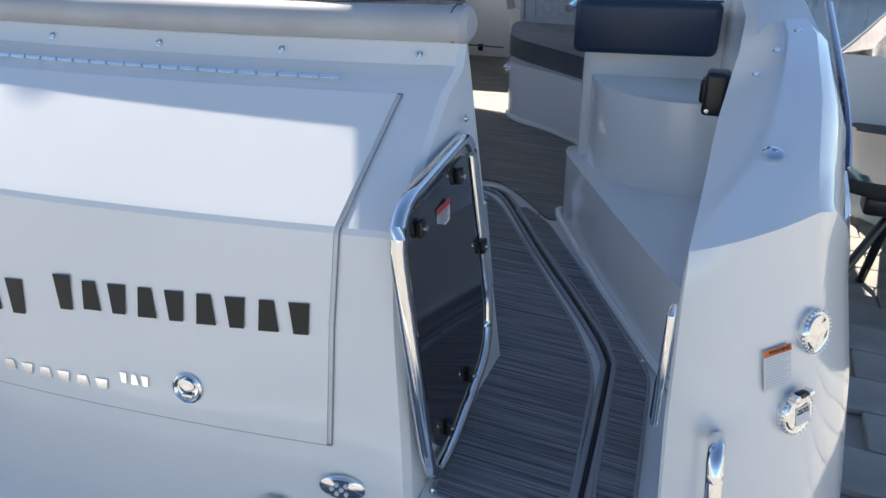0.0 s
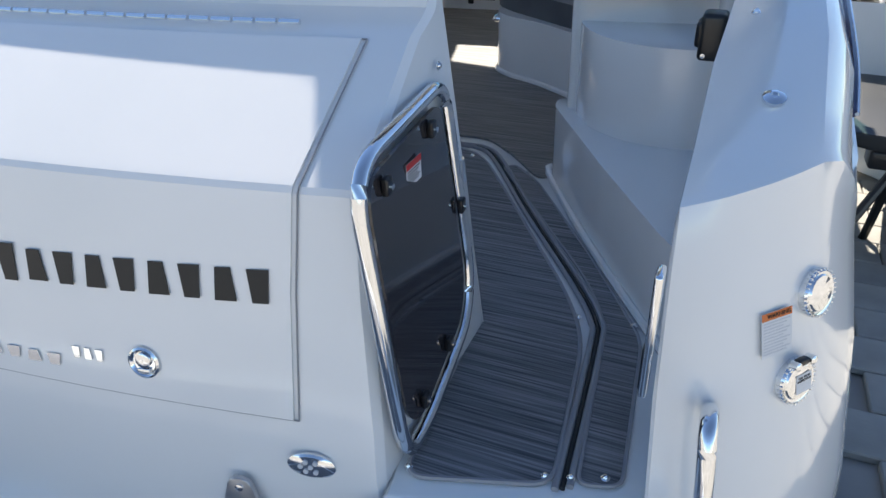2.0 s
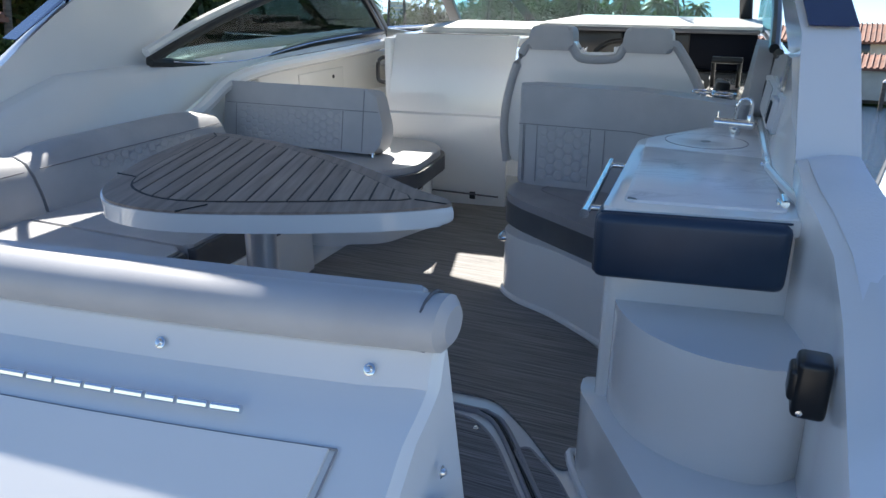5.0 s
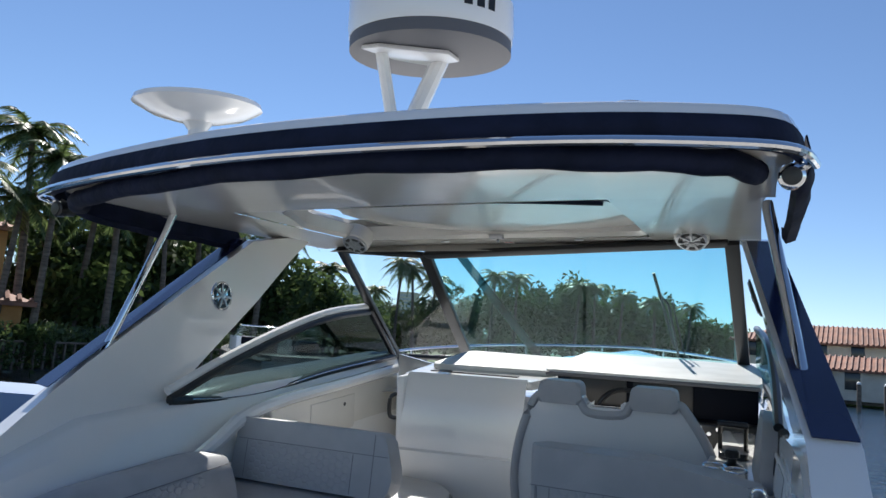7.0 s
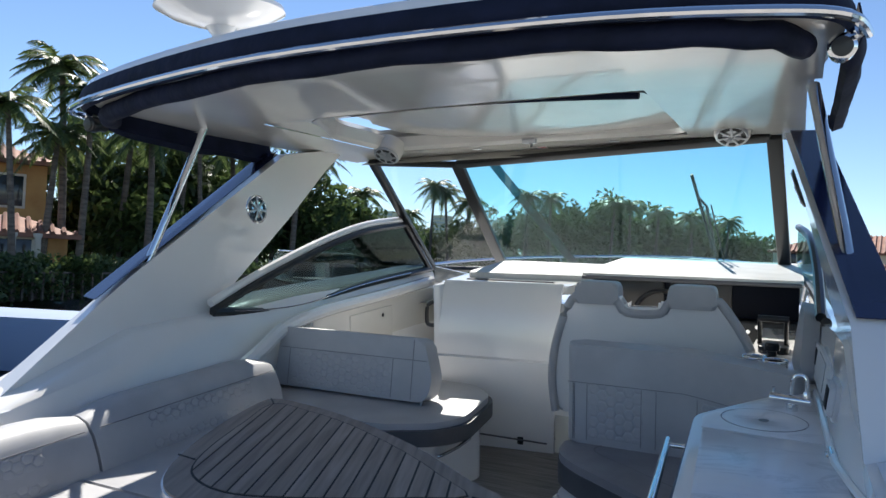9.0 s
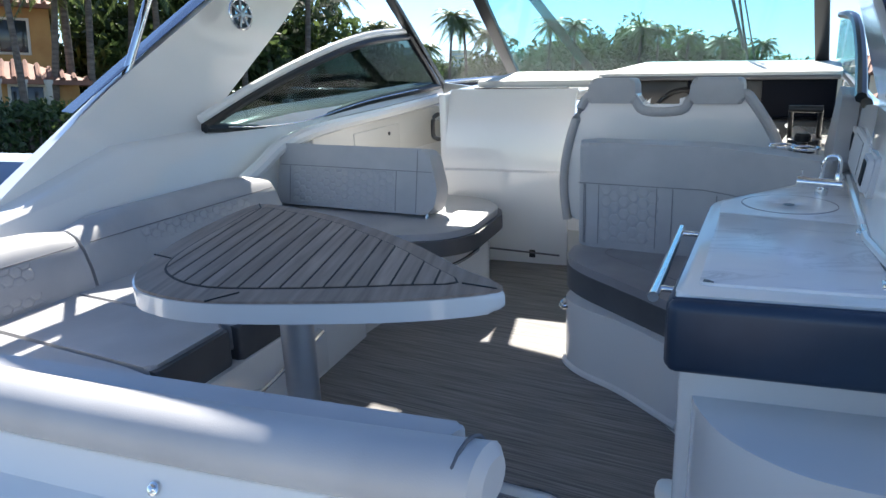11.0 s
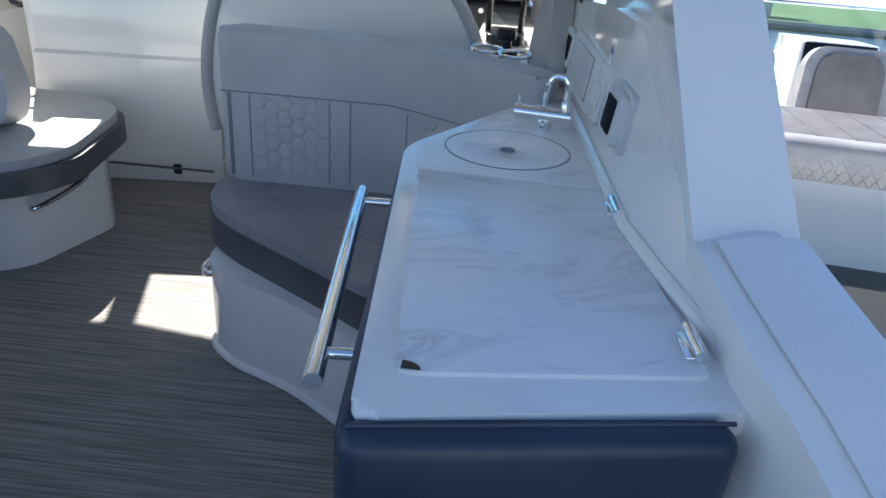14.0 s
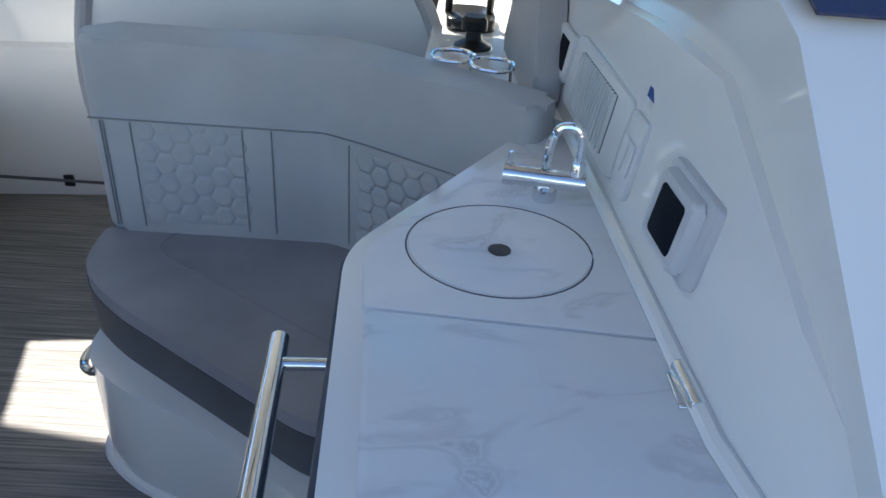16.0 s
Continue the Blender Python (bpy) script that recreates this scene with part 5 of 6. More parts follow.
gap = [f for f in top.faces if SLOT[0] < f.calc_center_median().x < SLOT[1] and SLOT[2] < f.calc_center_median().y < SLOT[3]]
bmesh.ops.delete(top, geom=gap, context="FACES")
part("roof", top, GEL, ht, sharp=60)
part("headliner", sheet([[(x, y, camber(x, y) - 0.06 - 0.0) for x, y in roofline], [(x * 0.985, y + 0.05, camber(x, y) - 0.12) for x, y in roofline]] + [[(x * 0.96 * (1.0 - 0.06 * max(yy - 3.0, 0)), max(yy, y + 0.10), camber(x, yy) - 0.13 - zz) for x, y in roofline] for yy, zz in ((2.1, 0.0), (2.75, 0.005))] , 0.0), LINER, ht, sharp=60)
zl = lambda x, y: camber(x, y) - 0.135
t = B()
for a, b, c2, d in ((-1.6, -1.08, 2.75, 4.12), (0.98, 1.6, 2.75, 4.12), (-1.6, 1.6, 4.08, 4.47)):
    n = 10
    sheet([[(a + (b - a) * i / n, y, zl(a + (b - a) * i / n, y)) for i in range(n + 1)] for y in (c2, (c2 + d) / 2, d)], bm=t)
sheet([[(-1.08 + (e + 1.08) * i / 4, y, zl(-1.0, y)) for i in range(5)] for y, e in ((2.75, -0.80), (2.9, -0.82), (3.42, -1.075))], bm=t)
part("liner_frame", t, LINER, ht)
rim_pts = rounded([(-0.80, 2.78), (0.98, 2.78), (0.98, 4.08), (-1.08, 4.08), (-1.08, 3.42)], [0.12, 0.12, 0.12, 0.06, 0.1])
part("hatch_rim", sheet([[(x, y, zl(x, y) + 0.004) for x, y in rim_pts], [(x * 0.97, 3.43 + (y - 3.43) * 0.96, zl(x, y) + 0.03) for x, y in rim_pts], [(x * 0.95, 3.43 + (y - 3.43) * 0.95, zl(x, y) + 0.10) for x, y in rim_pts]], closed=True), LINER, ht, "moulded hatch recess")
t = B()
sheet([[((-0.90 if y > 3.4 else -0.72) + (1.86 if y > 3.4 else 1.68) * i / 8, y, zl(0.1, y) + 0.085 - 0.05 * (y > 3.3) * (1 - ((i - 4) / 4) ** 2)) for i in range(9)] for y in (2.76, 3.2, 3.6, 4.07)], bm=t)
part("hatch_cover", t, LINER, ht, "cream sunshade panel of the hatch")
part("shade_edge", tube([(-0.70 + 1.6 * i / 8, 3.05, zl(0, 3.05) + 0.055 + 0.02 * (1 - ((i - 4) / 4) ** 2)) for i in range(9)], 0.02, 8), CANVAS, ht)
lt = part("latch", box(-0.04, 0.05, 4.03, 4.07, zl(0, 4.05) - 0.012, zl(0, 4.05) + 0.02, 0.006), ALU, ht, "hatch latch")
part("knob", lathe([(0.012, 0), (0.012, 0.02), (0.004, 0.024)], 12, Matrix.Translation((0.02, 4.04, zl(0, 4.05) - 0.034))), CHROME, lt)
for x in (-0.43, 0.52):
    part("dome_light", lathe([(0.032, 0), (0.03, 0.006), (0.024, 0.008), (0.001, 0.008)], 20, Matrix.Translation((x, 4.2, zl(x, 4.2) - 0.003)) @ Matrix.Rotation(math.pi, 4, "X")), ALU, ht)
part("header", sheet([[(x, 4.44, zl(x, 4.44) + 0.004) for x in (-1.45, -0.7, 0, 0.7, 1.45)], [(x, wind(x, 1.9) - 0.05, 1.885 + 0.05 * (x + 0.7) / 2.1) for x in (-1.45, -0.7, 0, 0.7, 1.45)], [(x, wind(x, 1.9) + 0.05, 1.90 + 0.05 * (x + 0.7) / 2.1) for x in (-1.45, -0.7, 0, 0.7, 1.45)], [(x, 4.62, camber(x, 4.5)) for x in (-1.45, -0.7, 0, 0.7, 1.45)], [(x, 4.4, camber(x, 4.4) + 0.003) for x in (-1.45, -0.7, 0, 0.7, 1.45)]]), LINER, ht, sharp=50)
m = on_wing(0.0, 4.33, zl(0, 4.33) - 0.004, (0, -0.25, -1))
lbl = part("sticker", box(-0.035, 0.035, -0.018, 0.018, 0, 0.001, 0, m), PAPER, ht)
part("stripe", box(-0.03, 0.03, 0.004, 0.014, 0.001, 0.0015, 0, m), RED, lbl)
band = [[(x, y - 0.012, camber(x, y) - 0.05) for x, y in roofline], [(x * 1.004, y - 0.028, camber(x, y) - 0.09) for x, y in roofline], [(x * 1.002, y - 0.02, camber(x, y) - 0.135) for x, y in roofline], [(x, y + 0.0, camber(x, y) - 0.15) for x, y in roofline]]
part("canvas_band", sheet(band, 0.006), CANVAS, ht, "navy canvas band round the rear edge", sharp=60)
aw = thing("rolled_awning", "navy canvas awning rolled under the hardtop edge", "awning", (0.1, 1.6, 2.05))
part("roll", tube([(x * 0.93, y + 0.04, camber(x, y) - 0.175 - 0.005 * math.sin(i * 1.7)) for i, (x, y) in enumerate(roofline[2:-2])], 0.042, 12), CANVAS, aw, "rolled navy canvas")
part("rod", tube([(x * 1.02, y - 0.055, camber(x, y) - 0.145) for x, y in roofline], 0.016, 10), CHROME, aw, "bent polished rod")
for s, (x, y) in ((-1, roofline[1]), (1, roofline[-2])):
    c0 = Vector((x * 0.985, y + 0.02, camber(x, y) - 0.19))
    part("motor_housing", lathe([(0.034, 0), (0.034, 0.05), (0.04, 0.052), (0.04, 0.09), (0.03, 0.096)], 24, Matrix.Translation(c0) @ Matrix.Rotation(radians(90), 4, "X")), BLACK if s < 0 else CHROME, aw)
    part("housing_cap", lathe([(0.031, 0.09), (0.029, 0.1), (0.001, 0.102)], 20, Matrix.Translation(c0) @ Matrix.Rotation(radians(90), 4, "X")), BLACK, aw)
    part("elbow", tube(spline([(x * 1.01, y - 0.05, camber(x, y) - 0.145), (x * 0.99, y - 0.02, camber(x, y) - 0.165), tuple(c0)], 5), 0.020, 10), CHROME, aw)
for s in (-1, 1):
    x, y = roofline[0] if s < 0 else roofline[-1]
    n = 26
    drape = []
    for i in range(n + 1):
        u = i / n
        yy, zc = y - 0.02 + 1.36 * u, camber(x, y + 1.36 * u)
        fall = 0.13 + 0.06 * math.sin(min(u * 3, 1) * 1.57) + 0.006 * math.sin(u * 17) - 0.07 * max(u - 0.93, 0) / 0.07
        puff = 0.016 + 0.016 * math.sin(min(u * 5, 1) * 1.57) + 0.004 * math.sin(u * 23)
        drape.append([(x + s * 0.012, yy, zc - 0.045), (x + s * (0.012 + puff * 0.7), yy, zc - 0.06 - fall * 0.25), (x + s * (0.012 + puff), yy, zc - 0.06 - fall * 0.6), (x + s * puff * 0.8, yy, zc - 0.06 - fall * 0.92), (x - s * 0.012, yy, zc - 0.06 - fall), (x - s * 0.03, yy, zc - 0.06 - fall * 0.85)])
    part("side_curtain", sheet(drape, 0.006), CANVAS, aw, "gathered navy side curtain", sharp=70)
for x, y, z in ((-1.04, 4.0, 1.915), (1.229, 4.0, 1.965)):
    m = on_wing(x, y, z, (0.0, -0.6, -0.8))
    k = thing("overhead_speaker", "round black speaker with silver spokes in the headliner", "speaker", (x, y, z), "speakers")
    part("pod", lathe([(0.115, -0.10), (0.098, -0.012), (0.088, -0.004)], 32, m), LINER, k, "cream moulded pod")
    part("cone", lathe([(0.078, -0.02), (0.078, 0.01), (0.06, 0.012), (0.02, 0.004), (0.001, 0.008)], 30, m), BLACK, k)
    part("ring", lathe([(0.088, -0.02), (0.088, 0.008), (0.08, 0.013), (0.074, 0.01)], 32, m), ALU, k)
    for i in range(7):
        part("spoke", box(-0.007, 0.007, 0.012, 0.076, 0.012, 0.018, 0.003, m @ Matrix.Rotation(2 * math.pi * i / 7, 4, "Z")), ALU, k)
# roof gear
rd = thing("radar", "white radar dome with grey underside on a white mast", "radar", (0.35, 2.05, 2.2))
part("mast_base", prism(rounded([(-0.15, 1.98), (0.36, 1.98), (0.36, 2.5), (-0.05, 2.5)], 0.06), 2.19, 2.31, 0.02), GEL, rd)
part("mast_leg", tube([(0.305, 2.0, 2.28), (0.285, 1.88, 2.66)], 0.024, 10), GEL, rd)
part("mast_leg", tube([(0.33, 2.07, 2.27), (0.46, 2.10, 2.57)], 0.036, 10, r2=0.034), GEL, rd)
part("bracket", prism([(0.25, 1.84), (0.32, 1.84), (0.53, 2.0), (0.53, 2.10), (0.40, 2.12), (0.30, 2.0)], 2.538, 2.555, 0.004), GEL, rd)
DM = Matrix.Translation((0.43, 2.05, 0))
part("dome", lathe([(0.312, 2.60), (0.318, 2.63), (0.315, 2.74), (0.27, 2.80), (0.15, 2.825), (0.001, 2.83)], 40, DM), GEL, rd)
part("underside", prism([(0.43 + 0.309 * math.cos(2 * math.pi * j / 48), 2.05 + 0.309 * math.sin(2 * math.pi * j / 48)) for j in range(48)], 2.556, 2.602, 0.02), SEAM, rd, "dark grey underside")
part("horn", tube([(0.285, 1.88, 2.66), (0.285, 1.88, 2.74)], 0.016, 10), BLACK, rd)
t = B()
for i in range(3):
    a = -0.72 + i * 0.16
    box(-0.016, 0.016, -0.035, 0.035, 0, 0.002, 0, on_wing(0.43 + 0.317 * math.cos(a), 2.05 + 0.317 * math.sin(a), 2.69, (math.cos(a), math.sin(a), 0)), t)
part("brand_mark", t, INK, rd, "dark blocks of a maker's mark")
an = thing("satellite_dome", "flat white mushroom antenna on the hardtop", "antenna", (-0.78, 2.05, 2.25))
part("stalk", lathe([(0.05, 2.19), (0.04, 2.32), (0.07, 2.36)], 20, Matrix.Translation((-0.68, 2.02, 0))), GEL, an)
part("cap", lathe([(0.08, 2.285), (0.2, 2.315), (0.275, 2.355), (0.27, 2.375), (0.15, 2.405), (0.001, 2.415)], 36, Matrix.Translation((-0.68, 2.02, 0.07))), GEL, an)
solo("gps_puck", lathe([(0.065, 2.23), (0.065, 2.295), (0.05, 2.31), (0.001, 2.313)], 24, Matrix.Translation((1.19, 2.0, 0.0))), GEL, "flat white antenna puck on the hardtop", "antenna")
# foredeck and hull
rows = []
for y in (-0.3, 0.5, 2.0, 3.5, 5.0, 6.5, 8.0, 9.4):
    w = 1.72 * math.sqrt(max(1 - (max(y - 2.5, 0) / 7.2) ** 2.4, 0.002))
    rows.append([(0.1 - w * 0.9, y, -1.4), (0.1 - w * 1.0, y, -0.5), (0.1 - w * 1.03, y, 0.2 + 0.05 * y), (0.1 - w, y, 0.70 if y > 4 else 0.5)])
hull = B()
sheet(rows, bm=hull)
sheet([[(0.2 - p[0] + (0.25 if p[1] < 3 else 0.0), max(p[1], 0.2 + 0.35 * (p[1] < 0)) + (0.3 if -1 < p[1] < 0.6 else 0), p[2]) for p in r] for r in rows[1:]], bm=hull)
sheet([[r[3], (0.1, r[3][1], 0.80), (0.2 - r[3][0], r[3][1], r[3][2])] for r in rows if r[0][1] > 4.5], bm=hull)
solo("hull", hull, GEL, "white gelcoat hull and foredeck of the cruiser", "hull", kind="structure", sharp=50)
br = thing("bow_rail", "polished steel bow rail round the foredeck", "rail", (0, 7, 0.9))
rl = spline([(-1.62, 5.3, 0.98), (-1.5, 6.5, 0.955), (-1.0, 8.0, 0.90), (0.1, 9.3, 0.84), (1.2, 8.0, 0.90), (1.7, 6.5, 0.955)], 6)
part("top_rail", tube(rl, 0.014, 8), CHROME, br)
for i in (4, 8, 12, 16, 20, 25, 29):
    p = rl[min(i, len(rl) - 1)]
    part("stanchion", tube([p, (p.x * 0.98, p.y, 0.66)], 0.011, 8), CHROME, br)
# swim platform
pf = solo("swim_platform", prism(rounded([(-1.6, -1.6), (1.9, -1.6), (2.15, -1.2), (2.1, 0.2), (1.4, 0.1), (-1.6, -0.1)], 0.15), -0.36, -0.30, 0.02), GEL, "white gelcoat swim platform", "platform", kind="structure")
for i in range(6):
    x0 = -1.1 + i * 0.5
    m = thing("platform_mat", "dark streaked mat with grey rim on the platform", "mat", (x0, -0.8, -0.30), "platform mats")
    o2 = rounded([(x0, -1.4), (x0 + 0.46, -1.4), (x0 + 0.46, -0.24 + bow(x0 + 0.3)), (x0, -0.26 + bow(x0 + 0.1))], 0.05)
    part("pad", prism(o2, -0.30, -0.292, 0.003), STREAK, m)
    part("edge", tube([(x, y, -0.293) for x, y in o2], 0.006, 6, True), PADRIM, m)
for ob in [o for o in scene.objects if o.parent is None and o.type in ("MESH", "EMPTY", "FONT")]:
    ob.matrix_basis = TRIM @ ob.matrix_basis

# ================ SURROUNDINGS (level) ================
WATER = material("canal_water", (0.014, 0.035, 0.06), 0.10)
relief(WATER, (1.4, 2.6, 1), 0.7, 0.25, 6)
solo("water", box(-2500, 2500, -2500, 2500, -1.5, -1.05), WATER, "rippled dark blue canal water", "water", kind="structure")
PAVER = material("sunlit_pavers", (0.5, 0.47, 0.42), 0.85)
tone(PAVER, (3, 3, 3), (0.29, 0.28, 0.255), (0.40, 0.38, 0.345))
relief(PAVER, (60, 60, 60), 0.4, 0.004)
CONC = material("concrete", (0.45, 0.43, 0.4), 0.85)
tone(CONC, (1.5, 1.5, 1.5), (0.26, 0.25, 0.235), (0.36, 0.345, 0.32))
relief(CONC, (30, 30, 30), 0.3, 0.005)
LAWN = material("lawn", (0.06, 0.11, 0.03), 0.9)
tone(LAWN, (2, 2, 2), (0.045, 0.08, 0.022), (0.08, 0.14, 0.035))
ROOFT = material("terracotta_tiles", (0.33, 0.13, 0.08), 0.75)
tone(ROOFT, (0.8, 0.8, 0.8), (0.16, 0.075, 0.052), (0.28, 0.13, 0.085))
STUCCO_O = material("ochre_stucco", (0.45, 0.24, 0.08), 0.85)
tone(STUCCO_O, (0.7, 0.7, 0.7), (0.38, 0.19, 0.065), (0.52, 0.3, 0.11))
STUCCO_W = material("cream_stucco", (0.6, 0.55, 0.46), 0.85)
tone(STUCCO_W, (0.7, 0.7, 0.7), (0.54, 0.49, 0.41), (0.66, 0.61, 0.52))
PANE = material("window_dark", (0.02, 0.025, 0.03), 0.1)
BARK = material("palm_bark", (0.2, 0.165, 0.13), 0.9)
tone(BARK, (2, 2, 9), (0.09, 0.07, 0.055), (0.18, 0.145, 0.115))
TOWER = material("tower_glass", (0.4, 0.46, 0.55), 0.4)


def leaf_material(name, low, high):
    m = material(name, low, 0.42)
    g = node(m, "ShaderNodeNewGeometry")
    r = node(m, "ShaderNodeValToRGB")
    r.color_ramp.elements[0].color, r.color_ramp.elements[1].color = (*low, 1), (*high, 1)
    link(m, g.outputs["Random Per Island"], r.inputs[0])
    link(m, r.outputs[0], m.node_tree.nodes["Principled BSDF"].inputs["Base Color"])
    thin, mix = node(m, "ShaderNodeBsdfTranslucent"), node(m, "ShaderNodeMixShader")
    mix.inputs[0].default_value = 0.4
    link(m, r.outputs[0], thin.inputs["Color"])
    link(m, m.node_tree.nodes["Principled BSDF"].outputs[0], mix.inputs[1])
    link(m, thin.outputs[0], mix.inputs[2])
    link(m, mix.outputs[0], m.node_tree.nodes["Material Output"].inputs[0])
    return m


FROND = leaf_material("palm_leaf", (0.04, 0.075, 0.024), (0.16, 0.21, 0.075))
LEAF = leaf_material("tree_leaf", (0.032, 0.062, 0.022), (0.11, 0.155, 0.05))

quay = solo("quay", box(2.36, 60, -60, 9.0, -1.5, -0.75, 0.02), CONC, "sunlit concrete quay beside the boat", "quay", kind="structure")
# out of view; added so sunlight bounces off it onto the transom
quay2 = solo("quay_aft", box(-60, 2.352, -60, -2.2, -1.5, -0.75, 0.02), CONC, "unseen concrete quay added behind the boat for bounce light", "quay", kind="structure")
solo("shore_port", prism([(-26, -60), (-26, 4), (-34, 30), (-46, 62), (-46, 70), (18, 74), (24, 70), (70, 66), (600, 120), (600, 900), (-900, 900), (-900, -60)], -1.5, -0.55, 0.05), LAWN, "green lawn along the canal bank", "ground", kind="structure")
solo("seawall", tube([(-25.9, -60, -0.62), (-25.9, 4, -0.62), (-33.9, 30, -0.62), (-45.9, 62, -0.62), (-45.5, 69.8, -0.62), (18, 73.8, -0.62), (24, 69.8, -0.62), (70, 65.8, -0.62), (400, 98, -0.6)], 0.35, 6), CONC, "grey concrete sea wall along the bank", "sea wall", kind="structure")


def palm(height, fronds, seed, lean=0.6, size=2.3):
    rnd = random.Random(seed)
    th = thing("palm_tree", "tall coconut palm with drooping feathery fronds", "palm", (0, 0, 0), "palms")
    pts = spline([(0, 0, 0), (lean * 0.2, 0.1, height * 0.33), (lean * 0.6, 0.15, height * 0.7), (lean, 0.1, height)], 5)
    part("trunk", tube(pts, 0.19, 9, r2=0.11), BARK, th)
    top = pts[-1]
    verts, faces = [], []
    for i in range(fronds):
        a = i * 2.399 + rnd.uniform(-0.2, 0.2)
        up = 1.15 - 1.6 * i / fronds + rnd.uniform(-0.12, 0.12)
        L = size * rnd.uniform(0.85, 1.15)
        d = Vector((math.cos(a), math.sin(a), 0))
        side = Vector((-d.y, d.x, 0))
        rib = []
        for j in range(9):
            u = j / 8
            rib.append(top + d * (L * u * (0.55 + 0.45 * math.cos(up))) + Vector((0, 0, L * (math.sin(up) * u - 0.75 * u * u))))
        for j in range(8):
            b = len(verts)
            w = 0.03
            verts += [rib[j] - side * w, rib[j] + side * w, rib[j + 1] + side * w * 0.8, rib[j + 1] - side * w * 0.8]
            faces.append((b, b + 1, b + 2, b + 3))
            for q in (0.0, 0.25, 0.5, 0.75):
                if j == 0 and q < 0.5:
                    continue
                o = rib[j].lerp(rib[j + 1], q)
                f = (rib[j + 1] - rib[j]).normalized()
                ll = 0.62 * math.sin(min((j + q) / 8 * 2.7 + 0.45, 3.0)) * rnd.uniform(0.8, 1.15) * size / 2.3
                for s in (-1, 1):
                    tip = o + side * s * ll * 0.8 + f * ll * 0.5 + Vector((0, 0, -ll * rnd.uniform(0.25, 0.6)))
                    b = len(verts)
                    verts += [o - f * 0.06, o + f * 0.06, tip]
                    faces.append((b, b + 1, b + 2))
    me = bpy.data.meshes.new("crown")
    me.from_pydata([tuple(v) for v in verts], [], faces)
    me.materials.append(FROND)
    c = new("crown", me)
    c.parent = th
    tagged(c, "drooping green fronds")
    return th


def tree(height, width, seed, n=2600, leaf=0.30):
    rnd = random.Random(seed)
    th = thing("leafy_tree", "dense dark green tropical tree on the bank", "tree", (0, 0, 0), "bank trees")
    part("trunk", tube(spline([(0, 0, 0), (0.15, 0, height * 0.3), (0.05, 0.1, height * 0.65)], 4), 0.22, 8, r2=0.08), BARK, th)
    lb = B()
    blobs = []
    for i in range(13):
        a = rnd.uniform(0, 6.28)
        r = width * 0.5 * rnd.uniform(0.15, 0.85)
        blobs.append((Vector((r * math.cos(a), r * math.sin(a), height * rnd.uniform(0.28, 0.92))), width * rnd.uniform(0.15, 0.27)))
        if i < 6:
            tube([(0.1, 0.05, height * 0.35), tuple(blobs[-1][0] * 0.9)], 0.07, 6, bm=lb, r2=0.02)
    part("limbs", lb, BARK, th)
    verts, faces = [], []
    for i in range(n):
        c, r = blobs[i % len(blobs)]
        d = Vector((rnd.gauss(0, 1), rnd.gauss(0, 1), rnd.gauss(0, 0.8))).normalized()
        p = c + d * r * rnd.uniform(0.55, 1.12)
        u = Vector((rnd.gauss(0, 1), rnd.gauss(0, 1), rnd.gauss(0, 1))).normalized()
        v = u.orthogonal().normalized()
        s = leaf * rnd.uniform(0.6, 1.3)
        b = len(verts)
        verts += [p - u * s, p + v * s * 0.42, p + u * s, p - v * s * 0.42]
        faces.append((b, b + 1, b + 2, b + 3))
    me = bpy.data.meshes.new("crown")
    me.from_pydata([tuple(v) for v in verts], [], faces)
    me.materials.append(LEAF)
    c = new("crown", me)
    c.parent = th
    tagged(c, "uneven crown of dark leaves")
    return th


P = [palm(9.5, 24, 1), palm(7.5, 22, 2, -0.5), palm(11.0, 26, 3, 0.9, 2.6)]
T = [tree(7.0, 6.5, 11), tree(5.5, 7.5, 12), tree(9.0, 7.0, 13, 3200, 0.34)]
rnd = random.Random(5)


def at(az, dist, z=-0.55):
    a = radians(az)
    return (1.6 + dist * math.sin(a), -0.4 + dist * math.cos(a), z)


palms = [(-57.4, 32, 0, 0.8), (-55.8, 36, 1, 0.95), (-54.6, 38, 0, 1.1), (-53.5, 36, 0, 0.95), (-51, 44, 1, 1.2), (-49, 38, 1, 1.1), (-47, 46, 0, 1.15), (-45, 41, 2, 0.85), (-43, 47, 1, 1.2), (-41, 50, 0, 1.0), (-38.5, 46, 0, 1.12), (-61, 36, 1, 1.1), (-36, 60, 0, 1.1), (-27.5, 80, 2, 1.0), (-26, 82, 0, 1.1), (-24.9, 84, 1, 1.25), (-29, 90, 1, 1.1), (-20, 82, 2, 0.95), (-18, 84, 0, 1.1), (-13.5, 84, 0, 1.05), (-12, 86, 2, 0.9), (-10, 88, 0, 1.0), (-7.5, 90, 1, 1.2), (-5, 88, 0, 0.9), (-1, 92, 1, 0.8), (2.5, 110, 0, 0.7), (8.5, 120, 2, 0.6), (-33, 66, 1, 1.1)]
used = set()
for az, d, k, s in palms:
    m = Matrix.Translation(at(az, d)) @ Matrix.Rotation(rnd.uniform(0, 6.28), 4, "Z")
    if k not in used:
        used.add(k)
        P[k].matrix_basis = m
        P[k].scale = (s, s, s)
    else:
        o = copy_thing(P[k], m)
        o.scale = (s, s, s)
